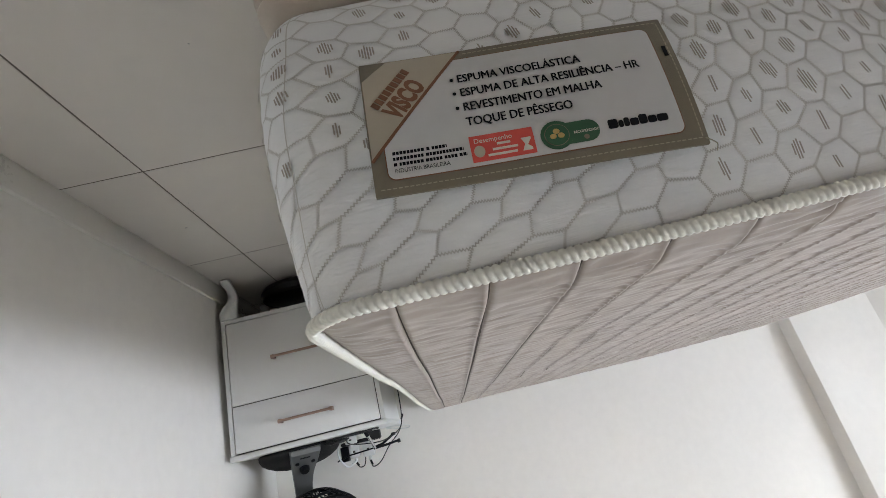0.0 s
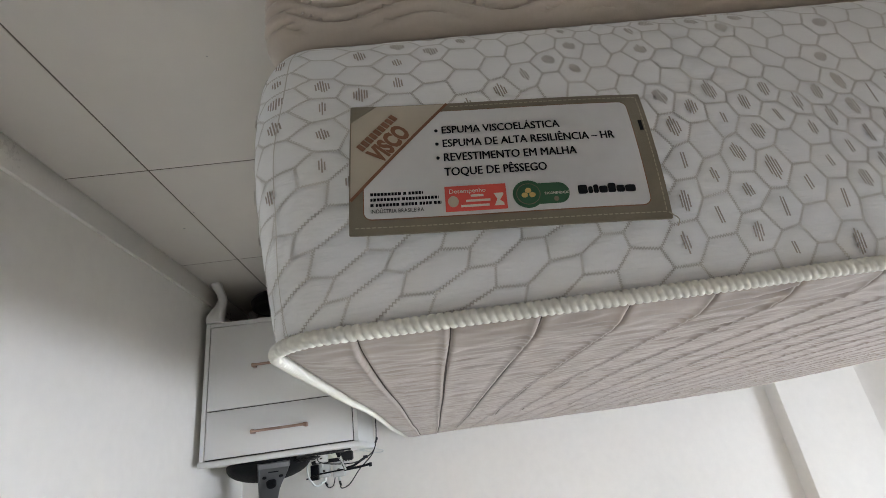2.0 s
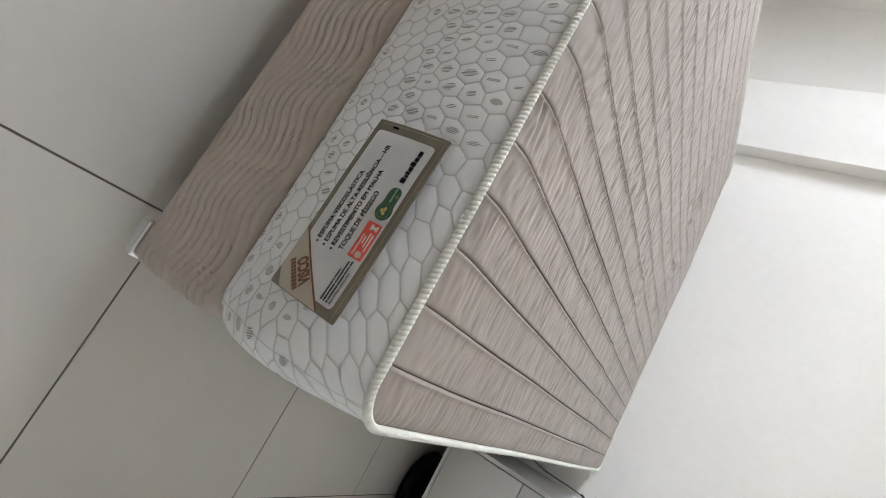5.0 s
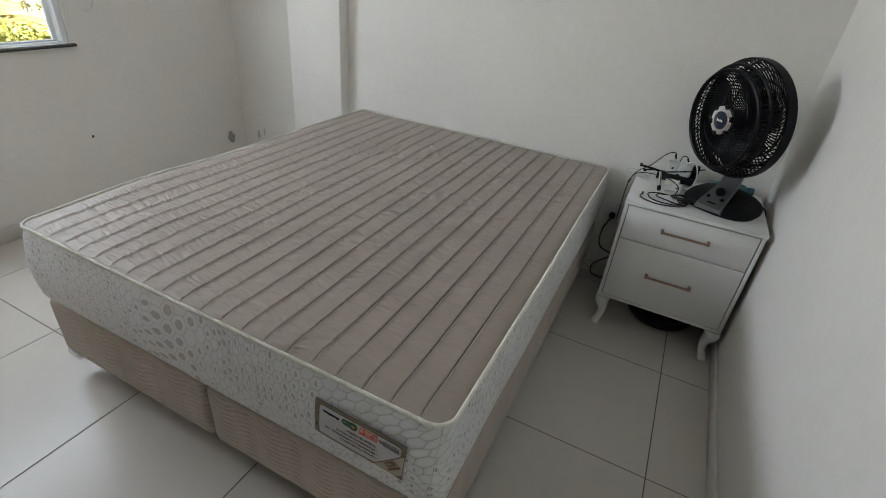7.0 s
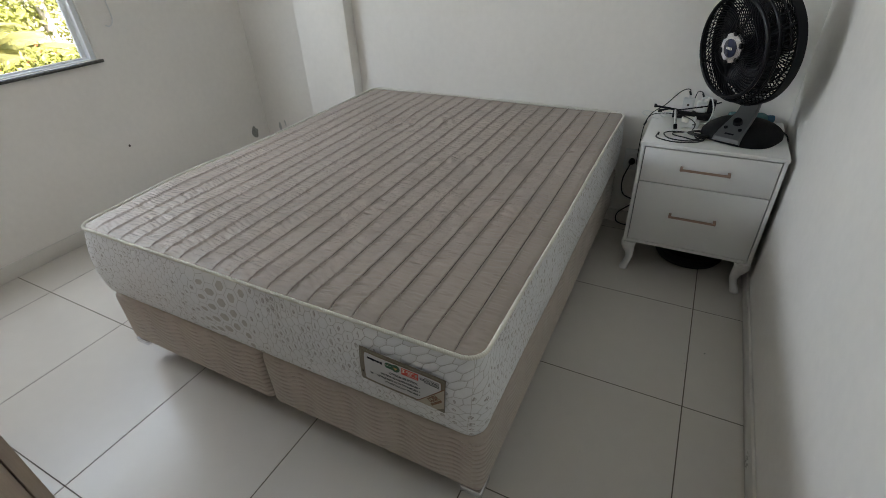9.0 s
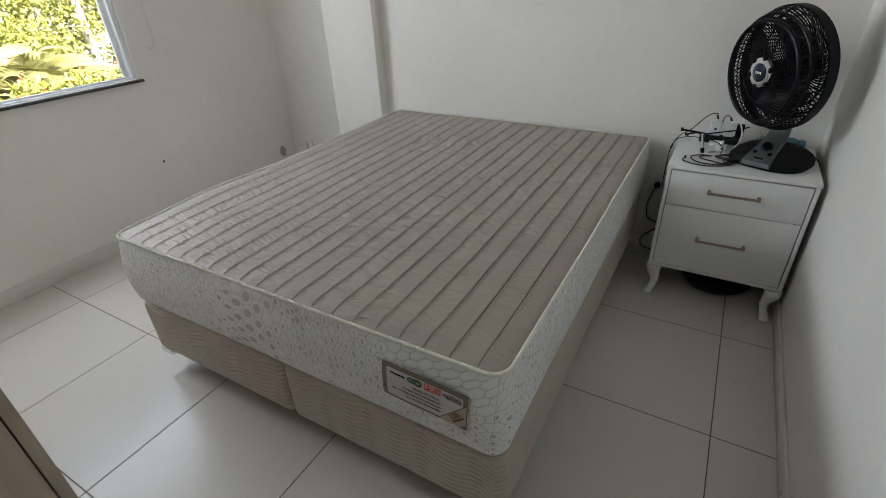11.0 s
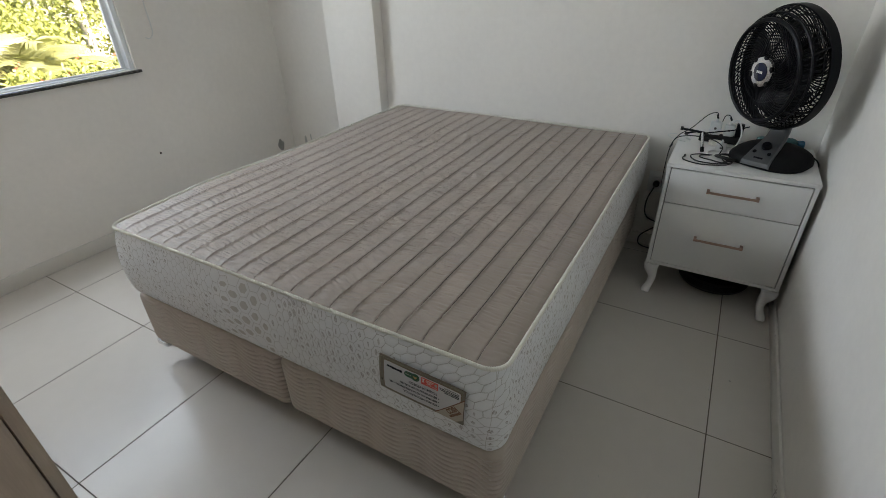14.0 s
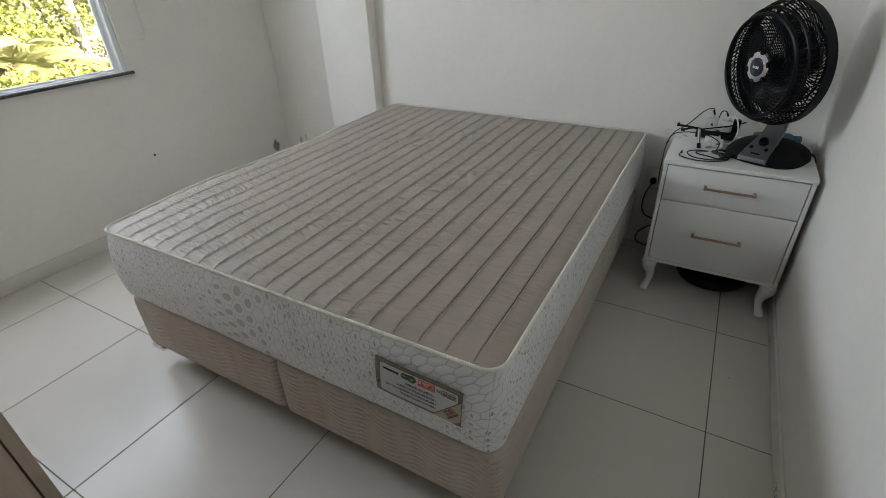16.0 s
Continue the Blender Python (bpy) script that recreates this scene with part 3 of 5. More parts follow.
def top_z(x, y):
    e = min(x - BX0, BX1 - x, y - BY0, BY1 - y)
    ph = (x - CHAN0) / PITCH
    ph += 0.035 * noise.noise((x * 2.0, y * 3.0, 1.7))
    g = abs(ph - round(ph)) * 2
    fade = min(1.0, max(0.0, (min(y - BY0, BY1 - y) - 0.012) / 0.05))
    if x > CHAN0 + PITCH * 0.5 or x < CHAN0 - PITCH * 19.5:
        g = 1.0
    puff = 0.0060 * (1 - (1 - g) ** 28) * (0.45 + 0.55 * fade)
    d = (ph - round(ph)) * PITCH
    puff += 0.0023 * math.exp(-((d - 0.0047) / 0.0030) ** 2) * (0.3 + 0.7 * fade) if g < 1 else 0.0
    # gathers run across each channel and end at its seams
    lane = math.floor(ph) * 7.3
    fold = noise.noise((x * 20.0 + lane, y * 105.0 + 3 * noise.noise((x * 9.0, y * 5.0, 2.0)), lane))
    patch = 0.55 + 0.9 * abs(noise.noise((x * 3.0, y * 3.0, 4.4)))
    crease = (0.0052 * fold - 0.0190 * max(0.0, fold - 0.28)) * patch * (1.5 - 0.8 * g) + 0.0018 * noise.noise((x * 6.0, y * 34.0, 5.3 + lane))
    sag = 0.006 * noise.noise((x * 1.6, y * 1.6, 9.0))
    for dx, dy, dr, dz in DENTS:
        sag += dz * math.exp(-((x - dx) ** 2 + (y - dy) ** 2) / dr ** 2)
    for dx, dy, dr in ((-1.02, 1.36, 0.11), (-0.80, 1.46, 0.07), (-0.50, 1.02, 0.10), (-0.33, 0.96, 0.06)):
        sag += 0.0075 * noise.noise((x * 26.0 + y * 9.0, y * 17.0, 3.1)) * math.exp(-((x - dx) ** 2 + (y - dy) ** 2) / dr ** 2)
    edge = min(1.0, max(0.0, e / 0.055))
    return BZ1 - 0.004 + (puff + crease * min(1.0, 2.0 * g)) * min(1, e / 0.02) + (sag + 0.010) * (edge * (2 - edge)) ** 0.8 + edge_lift(x, y)


# columns crowd together at the seams
COLS = [BX0 + (CHAN0 - PITCH * 19.5 - BX0) * k / 6 for k in range(6)]
for k in range(19, -1, -1):
    COLS += [CHAN0 - PITCH * k + PITCH * f for f in (-0.5, -0.40, -0.28, -0.18, -0.11, -0.065, -0.035, -0.015, 0, 0.015, 0.035, 0.050, 0.065, 0.085, 0.11, 0.18, 0.28, 0.40)]
COLS += [CHAN0 + PITCH * 0.5 + (BX1 - CHAN0 - PITCH * 0.5) * k / 6 for k in range(7)]
COLS.sort()


def top_at(u, v):
    x, y = COLS[round(u * (len(COLS) - 1))], BY0 + (BY1 - BY0) * v
    if 7 < u * len(COLS) < len(COLS) - 8:
        x -= PITCH * 0.035 * noise.noise((x * 2.0, y * 3.0, 1.7))
    x, y = rounded_in(x, y, 0.006)
    return (x, y, top_z(x, y))


part("top_panel", grid(len(COLS) - 1, 760, top_at), SATIN, mattress, "taupe satin top stitched in long channels", smooth=180)
# a narrow dark strip floats just above the bottom of each channel groove
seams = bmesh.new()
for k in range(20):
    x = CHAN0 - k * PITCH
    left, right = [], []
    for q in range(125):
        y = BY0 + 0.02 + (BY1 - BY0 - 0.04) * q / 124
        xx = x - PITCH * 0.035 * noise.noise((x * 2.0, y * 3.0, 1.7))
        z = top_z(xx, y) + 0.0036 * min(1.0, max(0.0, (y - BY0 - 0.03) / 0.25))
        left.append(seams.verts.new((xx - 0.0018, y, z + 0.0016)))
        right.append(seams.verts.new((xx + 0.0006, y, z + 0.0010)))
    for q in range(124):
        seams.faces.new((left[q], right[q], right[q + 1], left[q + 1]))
part("channel_seams", seams, SEAM, mattress, "narrow dark strips along the channel seams")
part("underside", box((BX0 + 0.03, BY0 + 0.03, BZ0 - 0.002), (BX1 - 0.03, BY1 - 0.03, BZ0 + 0.01)), KNIT, mattress)

# ribbed cord round the top edge
cverts, cfaces = [], []
nrib = round(PERIM / 0.0064)
sides, per = 10, 6
for q in range(nrib * per):
    s = q * PERIM / (nrib * per)
    swell = (0.0053, 0.0062, 0.0066, 0.0067, 0.0066, 0.0062)[q % per]
    for k in range(sides):
        a = k * math.tau / sides
        lean = 0.0022 * math.cos(a + 0.6)
        p, n = around(s + lean)
        wob = 0.0009 * math.sin(s * 5.1) + 0.0003 * math.sin(s * 17.0)
        out = -0.003 + swell * 0.85 * math.cos(a)
        cverts.append((p.x + n.x * out, p.y + n.y * out, BZ1 + 0.004 + wob + edge_lift(p.x, p.y) + swell * math.sin(a)))
tot = nrib * per
for q in range(tot):
    for k in range(sides):
        a, b = q * sides, (q + 1) % tot * sides
        cfaces.append((a + k, b + k, b + (k + 1) % sides, a + (k + 1) % sides))
raw("piping", cverts, cfaces, CORD, mattress, "", "cream ribbed cord piping")

# ---- label sewn on the mattress ----
LW, LH = 0.2500, 0.1215
lab = thing("product_label", (0, 0, 0), "rectangular sewn label with olive border, upside down on the mattress", "label")
tilt = radians(3.9)
u_dir = Vector((-math.cos(tilt), 0, math.sin(tilt)))
n_dir = Vector((0.0, -1, 0))
v_dir = n_dir.cross(u_dir)
centre = Vector((-0.191, BY0 - 0.0285, 0.5435))
lab.matrix_world = Matrix.Translation(centre) @ Matrix((u_dir, v_dir, n_dir)).transposed().to_4x4()


def lbend(u, v):
    return -0.0035 * (v / (LH / 2)) ** 2 + 0.0012 * math.sin(u * 21.0)


def plate(outline, h0, h1, material, name, label="", parent=None):
    """A thin slab of the given outline, lying on the label's gentle bow."""
    bm = bmesh.new()
    top = [bm.verts.new((u, v, h1)) for u, v in outline]
    bm.faces.new(top)
    bmesh.ops.triangulate(bm, faces=bm.faces)
    for _ in range(3):
        long = [e for e in bm.edges if e.calc_length() > 0.014]
        if not long:
            break
        bmesh.ops.subdivide_edges(bm, edges=long, cuts=1)
        bmesh.ops.triangulate(bm, faces=bm.faces)
    ext = bmesh.ops.extrude_face_region(bm, geom=list(bm.faces))
    for v in [g for g in ext["geom"] if isinstance(g, bmesh.types.BMVert)]:
        v.co.z = h0
    for v in bm.verts:
        v.co.z += lbend(v.co.x, v.co.y)
    bmesh.ops.recalc_face_normals(bm, faces=bm.faces)
    return part(name, bm, material, parent or lab, label, smooth=30)


def rounded(x0, y0, x1, y1, r, n=5):
    out = []
    for cx, cy, a0 in ((x1 - r, y1 - r, 0), (x0 + r, y1 - r, 90), (x0 + r, y0 + r, 180), (x1 - r, y0 + r, 270)):
        out += [(cx + r * math.cos(radians(a0 + 90 * k / n)), cy + r * math.sin(radians(a0 + 90 * k / n))) for k in range(n + 1)]
    return out


def rect(x0, y0, x1, y1):
    return [(x0, y0), (x1, y0), (x1, y1), (x0, y1)]


plate(rounded(-LW / 2, -LH / 2, LW / 2, LH / 2, 0.001, 2), 0.0, 0.0016, LABEL_BORDER, "border", "olive woven border")
ix0, ix1, iy0, iy1 = -LW / 2 + 0.0115, LW / 2 - 0.0150, -LH / 2 + 0.0125, LH / 2 - 0.0095
plate(rounded(ix0 - 0.0008, iy0 - 0.0008, ix1 + 0.0008, iy1 + 0.0008, 0.0068), 0.0016, 0.0019, BROWN_INK, "outline")
plate(rounded(ix0, iy0, ix1, iy1, 0.006), 0.0019, 0.0022, LABEL_FACE, "face", "pale silver printed face")
tri = [(-LW / 2 + 0.0012, LH / 2 - 0.0012), (-LW / 2 + 0.0012, -LH / 2 + 0.028), (-LW / 2 + 0.082, LH / 2 - 0.0012)]
plate(tri, 0.0022, 0.0025, LABEL_TAN, "corner_band", "tan diagonal corner band")
d0, d1 = Vector((-LW / 2 + 0.0012, -LH / 2 + 0.028)), Vector((-LW / 2 + 0.082, LH / 2 - 0.0012))
dn = Vector((d1.y - d0.y, d0.x - d1.x)).normalized() * 0.0012
plate([tuple(d0 - dn), tuple(d0 + dn), tuple(d1 + dn), tuple(d1 - dn)], 0.0025, 0.0028, BROWN_INK, "band_edge")
tri2 = [(-LW / 2 + 0.0012, LH / 2 - 0.0012), (-LW / 2 + 0.0012, LH / 2 - 0.019), (-LW / 2 + 0.022, LH / 2 - 0.0012)]
plate(tri2, 0.0025, 0.0028, LABEL_BORDER, "corner_fold")


def text(body, u, v, size, material, name="lettering", turn=0.0, wide=1.0, bold=0.0, align="LEFT", h=0.0030):
    cu = bpy.data.curves.new(name, "FONT")
    cu.body, cu.size, cu.extrude, cu.offset, cu.resolution_u = body, size, 0.00008, bold, 3
    cu.align_x = align
    ob = new(name, cu)
    dg = bpy.context.evaluated_depsgraph_get()
    me = bpy.data.meshes.new_from_object(ob.evaluated_get(dg))
    bpy.data.objects.remove(ob)
    bpy.data.curves.remove(cu)
    m = Matrix.Translation((u, v, h)) @ Matrix.Rotation(turn, 4, "Z") @ Matrix.Diagonal((wide, 1, 1, 1))
    me.transform(m)
    for w in me.vertices:
        w.co.z += lbend(w.co.x, w.co.y)
    me.materials.clear()
    me.materials.append(material)
    t = new(name, me)
    t.parent = lab
    return t


tl, tt = -LW / 2, LH / 2
for q, (line, dot) in enumerate((("ESPUMA VISCOELÁSTICA", 1), ("ESPUMA DE ALTA RESILIÊNCIA – HR", 1), ("REVESTIMENTO EM MALHA", 1), ("TOQUE DE PÊSSEGO", 0))):
    v = tt - 0.0342 - 0.0137 * q
    text(line, tl + 0.0752, v, 0.0106, INK, wide=0.838)
    text(line, tl + 0.0756, v + 0.0001, 0.0106, INK, wide=0.838, h=0.0031)
    if dot:
        plate([(tl + 0.0712 + 0.0014 * math.cos(k * math.tau / 12), v + 0.0036 + 0.0014 * math.sin(k * math.tau / 12)) for k in range(12)], 0.0022, 0.0028, INK, "bullet")
# maker's address: bars, then the readable last line
for q, wd in enumerate((0.041, 0.053, 0.055)):
    v = -LH / 2 + 0.0318 - 0.0046 * q
    x = tl + 0.0165
    rb = random.Random(q)
    while x < tl + 0.0165 + wd:
        e = x + rb.uniform(0.0016, 0.0024)
        plate(rect(x, v, min(e, tl + 0.0165 + wd), v + 0.0024), 0.0022, 0.0026, INK, "address_bar")
        x = e + (0.0006 if rb.random() < 0.85 else 0.0018)
text("INDÚSTRIA BRASILEIRA", tl + 0.0165, -LH / 2 + 0.0168, 0.0046, INK, wide=0.86)
# the foam word along the band, and plain blocks over it
ang = math.atan2(d1.y - d0.y, d1.x - d0.x)
du, dvv = Vector((math.cos(ang), math.sin(ang))), Vector((-math.sin(ang), math.cos(ang)))
start = d0 + du * 0.0410 + dvv * 0.0036
text("VISCO", start.x, start.y, 0.0222, BROWN_INK, turn=ang, wide=0.60, bold=0.0011, h=0.0029)
start = d0 + du * 0.0400 + dvv * 0.0222
for k in range(9):
    a = start + du * (0.0050 * k)
    plate([tuple(a), tuple(a + du * 0.0039), tuple(a + du * 0.0039 + dvv * 0.0072), tuple(a + dvv * 0.0072)], 0.0025, 0.0029, BROWN_INK, "product_mark")
# red certificate box
rx, ry = tl + 0.0745, -LH / 2 + 0.0152
red = plate(rect(rx, ry, rx + 0.0480, ry + 0.0215), 0.0022, 0.0026, RED_INK, "certificate_box", "red certificate box")
text("Desempenho", rx + 0.003, ry + 0.0150, 0.0054, CREAM_INK, wide=1.0)
for q, (a, b) in enumerate(((0.020, 0.030), (0.016, 0.035), (0.012, 0.034))):
    plate(rect(rx + a, ry + 0.0115 - 0.0042 * q, rx + b, ry + 0.0133 - 0.0042 * q), 0.0026, 0.0029, CREAM_INK, "small_bar")
plate([(rx + 0.0062 + 0.0042 * math.cos(k * math.tau / 14), ry + 0.0082 + 0.0048 * math.sin(k * math.tau / 14)) for k in range(14)], 0.0026, 0.0029, LABEL_TAN, "seal")
plate([(rx + 0.038, ry + 0.003), (rx + 0.0455, ry + 0.003), (rx + 0.0455, ry + 0.005), (rx + 0.0425, ry + 0.0075), (rx + 0.0455, ry + 0.012), (rx + 0.0455, ry + 0.0135), (rx + 0.038, ry + 0.0135), (rx + 0.0405, ry + 0.0085)], 0.0026, 0.0029, CREAM_INK, "emblem")
# green seal and its capsule
gx, gy = rx + 0.0650, ry + 0.0108
plate(rounded(gx, gy - 0.0088, gx + 0.0325, gy + 0.0088, 0.0085), 0.0022, 0.0026, GREEN_INK, "capsule", "dark green capsule")
plate([(gx + 0.0122 * math.cos(k * math.tau / 26), gy + 0.0118 * math.sin(k * math.tau / 26)) for k in range(26)], 0.0026, 0.0029, GREEN_INK, "round_seal", "round dark green seal")
plate([(gx + 0.0094 * math.cos(k * math.tau / 26), gy + 0.0090 * math.sin(k * math.tau / 26)) for k in range(26)], 0.0029, 0.0030, LABEL_BORDER, "seal_ring")
plate([(gx + 0.0089 * math.cos(k * math.tau / 26), gy + 0.0085 * math.sin(k * math.tau / 26)) for k in range(26)], 0.0030, 0.0032, GREEN_INK, "seal_disc")
for a, b in ((-0.003, -0.001), (0.003, -0.001), (0.0, 0.0028)):
    plate([(gx + a + 0.0026 * math.cos(k * math.tau / 10), gy + b + 0.0022 * math.sin(k * math.tau / 10)) for k in range(10)], 0.0032, 0.0034, GOLD_INK, "emblem")
text("RECOMENDADO", gx + 0.0128, gy - 0.0012, 0.0030, CREAM_INK, wide=0.85, h=0.0027)
plate([(gx + 0.0215 + 0.002 * math.cos(k * math.tau / 10), gy - 0.0052 + 0.002 * math.sin(k * math.tau / 10)) for k in range(10)], 0.0026, 0.0029, LABEL_BORDER, "emblem")
# maker's mark: plain dark blocks
x = tl + 0.1790
for k, wd in enumerate((0.0080, 0.0042, 0.0046, 0.0070, 0.0068, 0.0070, 0.0088)):
    hh = (0.0074, 0.0058, 0.0072, 0.0058, 0.0078, 0.0058, 0.0058)[k]
    plate(rounded(x, ry + 0.0085, x + wd - 0.0007, ry + 0.0085 + hh, 0.0014, 2), 0.0022, 0.0028, INK, "maker_mark")
    x += wd
plate(rect(LW / 2 - 0.0085, LH / 2 - 0.040, LW / 2 - 0.0055, LH / 2 - 0.030), 0.0016, 0.0020, INK, "size_bar")
# running stitch round the border
stitches = bmesh.new()
def run(a, b):
    n = max(1, int((Vector(b) - Vector(a)).length / 0.0042))
    for k in range(n):
        p, q = Vector(a).lerp(Vector(b), (k + 0.15) / n), Vector(a).lerp(Vector(b), (k + 0.85) / n)
        d = (q - p).normalized() * 0.0004
        o = Vector((-d.y, d.x))
        vs = [stitches.verts.new((w.x, w.y, 0.0021 + lbend(w.x, w.y))) for w in (p - o, q - o, q + o, p + o)]
        stitches.faces.new(vs)
run((tl + 0.004, -LH / 2 + 0.0055), (-tl - 0.004, -LH / 2 + 0.0055))
run((tl + 0.084, LH / 2 - 0.0042), (-tl - 0.004, LH / 2 - 0.0042))
run((-tl - 0.0042, -LH / 2 + 0.006), (-tl - 0.0042, LH / 2 - 0.005))
part("stitching", stitches, STITCH, lab, "pale running stitch")
tail = tube(smoothed([(LW / 2 - 0.004, -LH / 2 + 0.004, 0.002), (LW / 2 + 0.001, -LH / 2 - 0.003, 0.004), (LW / 2 - 0.001, -LH / 2 - 0.009, 0.0035)], 5), 0.0004, 5)
part("loose_thread", tail, STITCH, lab)

# ---- nightstand ----
NX0, NX1, NY0, NY1, NZ0, NZ1 = 0.157, 0.716, 1.472, 1.935, 0.172, 0.688
stand = thing("nightstand", (0.435, 1.70, 0), "white two-drawer nightstand with copper handles and curved legs", "nightstand")
def npart(name, bm, material, label="", parent=None):
    bmesh.ops.translate(bm, vec=(-0.435, -1.70, 0), verts=bm.verts)
    return part(name, bm, material, parent or stand, label)
body_bm = bmesh.new()
box((NX0, NY0 + 0.002, NZ0), (NX0 + 0.016, NY1, NZ1 - 0.0185), 0.001, 1, body_bm)
box((NX1 - 0.016, NY0 + 0.002, NZ0), (NX1, NY1, NZ1 - 0.0185), 0.001, 1, body_bm)
box((NX0 + 0.0165, NY0 + 0.002, NZ0), (NX1 - 0.0165, NY1, NZ0 + 0.016), 0.001, 1, body_bm)
box((NX0 + 0.0165, NY1 - 0.01, NZ0 + 0.0165), (NX1 - 0.0165, NY1, NZ1 - 0.019), 0, 1, body_bm)
npart("carcass", body_bm, LAMINATE)
npart("top", box((NX0 - 0.003, NY0 - 0.003, NZ1 - 0.018), (NX1 + 0.003, NY1 + 0.003, NZ1), 0.0025, 2), LAMINATE)
# a dark-coloured slab stands in for the shade between the drawers
npart("gap_shade", box((NX0 + 0.017, NY0 + 0.012, NZ0 + 0.017), (NX1 - 0.017, NY0 + 0.03, NZ1 - 0.020)), SHADOWGAP, "dark slab behind the drawers for the shade in their gaps")
for z0, z1, hz in ((0.5045, NZ1 - 0.0225, 0.592), (NZ0 + 0.0185, 0.5010, 0.358)):
    dr = npart("drawer", box((NX0 + 0.0195, NY0 - 0.0005, z0), (NX1 - 0.0195, NY0 + 0.0115, z1), 0.0018, 2), LAMINATE)
    hb = bmesh.new()
    box((0.333, NY0 - 0.033, hz - 0.0045), (0.530, NY0 - 0.024, hz + 0.0045), 0.0016, 2, hb)
    for x in (0.333, 0.518):
        box((x, NY0 - 0.030, hz - 0.007), (x + 0.012, NY0 - 0.0008, hz + 0.007), 0.0018, 2, hb)
    npart("handle", hb, COPPER, "slim copper bar handle", dr)


def cabriole(x, y, sx, sy):
    """A curved leg that bows out at the knee and turns out again at the toe."""
    rings = []
    for z, o, w in ((0.0, 0.024, 0.018), (0.006, 0.026, 0.0205), (0.018, 0.020, 0.019), (0.04, 0.004, 0.0165), (0.065, -0.004, 0.0175), (0.09, 0.001, 0.021),
                    (0.115, 0.013, 0.027), (0.138, 0.021, 0.0315), (0.155, 0.021, 0.034), (0.170, 0.016, 0.036)):
        cx, cy = x + sx * (o - 0.008), y + sy * (o - 0.008)
        ring = []
        for k in range(16):
            a = k * math.tau / 16
            c, s = math.cos(a), math.sin(a)
            ring.append((cx + w * math.copysign(abs(c) ** 0.7, c), cy + w * math.copysign(abs(s) ** 0.7, s), z))
        rings.append(ring)
    return loft(rings)


for x, sx in ((NX0 + 0.034, -1), (NX1 - 0.034, 1)):
    for y, sy in ((NY0 + 0.034, -1), (NY1 - 0.034, 1)):
        npart("leg", cabriole(x, y, sx * 0.55, sy * 0.9), LAMINATE, "white curved leg")

# ---- round black thing on the floor under the nightstand ----
disc = thing("round_scale", (0.470, 1.745, 0), "round black glossy disc lying under the nightstand", "disc")
part("body", lathe([(0.0001, 0.0), (0.13, 0.0), (0.155, 0.012), (0.165, 0.03), (0.155, 0.052), (0.12, 0.064), (0.0001, 0.068)], 40), BLACK, disc)
part("rim", turned([(0.150, 0.0545), (0.158, 0.056), (0.150, 0.060), (0.142, 0.0605)], 40), BLACK_MATT, disc)

# ---- table fan ----
fan = thing("table_fan", (0.543, 1.695, NZ1), "black table fan with silver control panel and chrome badge", "fan")
FB = Vector((0.543, 1.695, NZ1))
axis = Vector((-0.805, -0.589, -0.07)).normalized()
hub = Vector((0.399, 1.563, 1.070))
HM = frame_about(axis)
face = Matrix.Translation(hub - axis * 0.012 - FB) @ HM      # local z looks out of the front


def fpart(name, bm, material, label="", m=None, parent=None, smooth=40):
    if m is not None:
        bmesh.ops.transform(bm, matrix=m, verts=bm.verts)
    return part(name, bm, material, parent or fan, label, smooth)


def torus(R, r, z, n=56, k=8, flat=1.0, bm=None):
    rings = [[((R + r * math.cos(b * math.tau / k)) * math.cos(a * math.tau / n), (R + r * math.cos(b * math.tau / k)) * math.sin(a * math.tau / n), z + flat * r * math.sin(b * math.tau / k))
              for b in range(k)] for a in range(n)]
    return loft(rings, loop=True, bm=bm)


# front grille: spiral ribs between the badge and the inner ring
def cage_z(r):
    return -0.006 + 0.006 * max(0.0, (r - 0.05) / 0.13) ** 2 - 0.010 * math.sin(math.pi * min(1.0, max(0.0, (r - 0.05) / 0.13)))

gr = bmesh.new()
for k in range(64):
    a0 = k * math.tau / 64
    pts = []
    for q in range(9):
        t = q / 8
        r = 0.050 + 0.132 * t
        a = a0 + 0.85 * t ** 1.2
        pts.append((r * math.cos(a), r * math.sin(a), cage_z(r)))
    tube(pts, 0.0021, 5, bm=gr)
fpart("front_grille", gr, BLACK, "", face)
rings = torus(0.1865, 0.0080, 0.000)
torus(0.118, 0.002, cage_z(0.118), bm=rings)
fpart("inner_ring", rings, BLACK, "", face)
sidegr = bmesh.new()
for k in range(72):
    a0 = k * math.tau / 72
    for way in (1, -1):
        if way == -1 and k % 3:
            continue
        pts = []
        for q in range(7):
            t = q / 6
            r = 0.189 + 0.037 * math.sin(t * math.pi / 2)
            a = a0 + way * 0.16 * t
            pts.append((r * math.cos(a), r * math.sin(a), -0.003 - 0.078 * t))
        tube(pts, 0.0019, 4, bm=sidegr)
for r, z, w in ((0.2075, -0.028, 0.0055), (0.222, -0.058, 0.0022)):
    torus(r, w, z, bm=sidegr)
for k in range(6):
    a = k * math.tau / 6 + 0.4
    pts = [((0.189 + 0.037 * math.sin(t * math.pi / 2)) * math.cos(a + 0.1 * t), (0.189 + 0.037 * math.sin(t * math.pi / 2)) * math.sin(a + 0.1 * t), -0.003 - 0.078 * t) for t in (0, 0.25, 0.5, 0.75, 1)]
    tube(pts, 0.0050, 6, bm=sidegr)
fpart("side_grille", sidegr, BLACK, "", face)
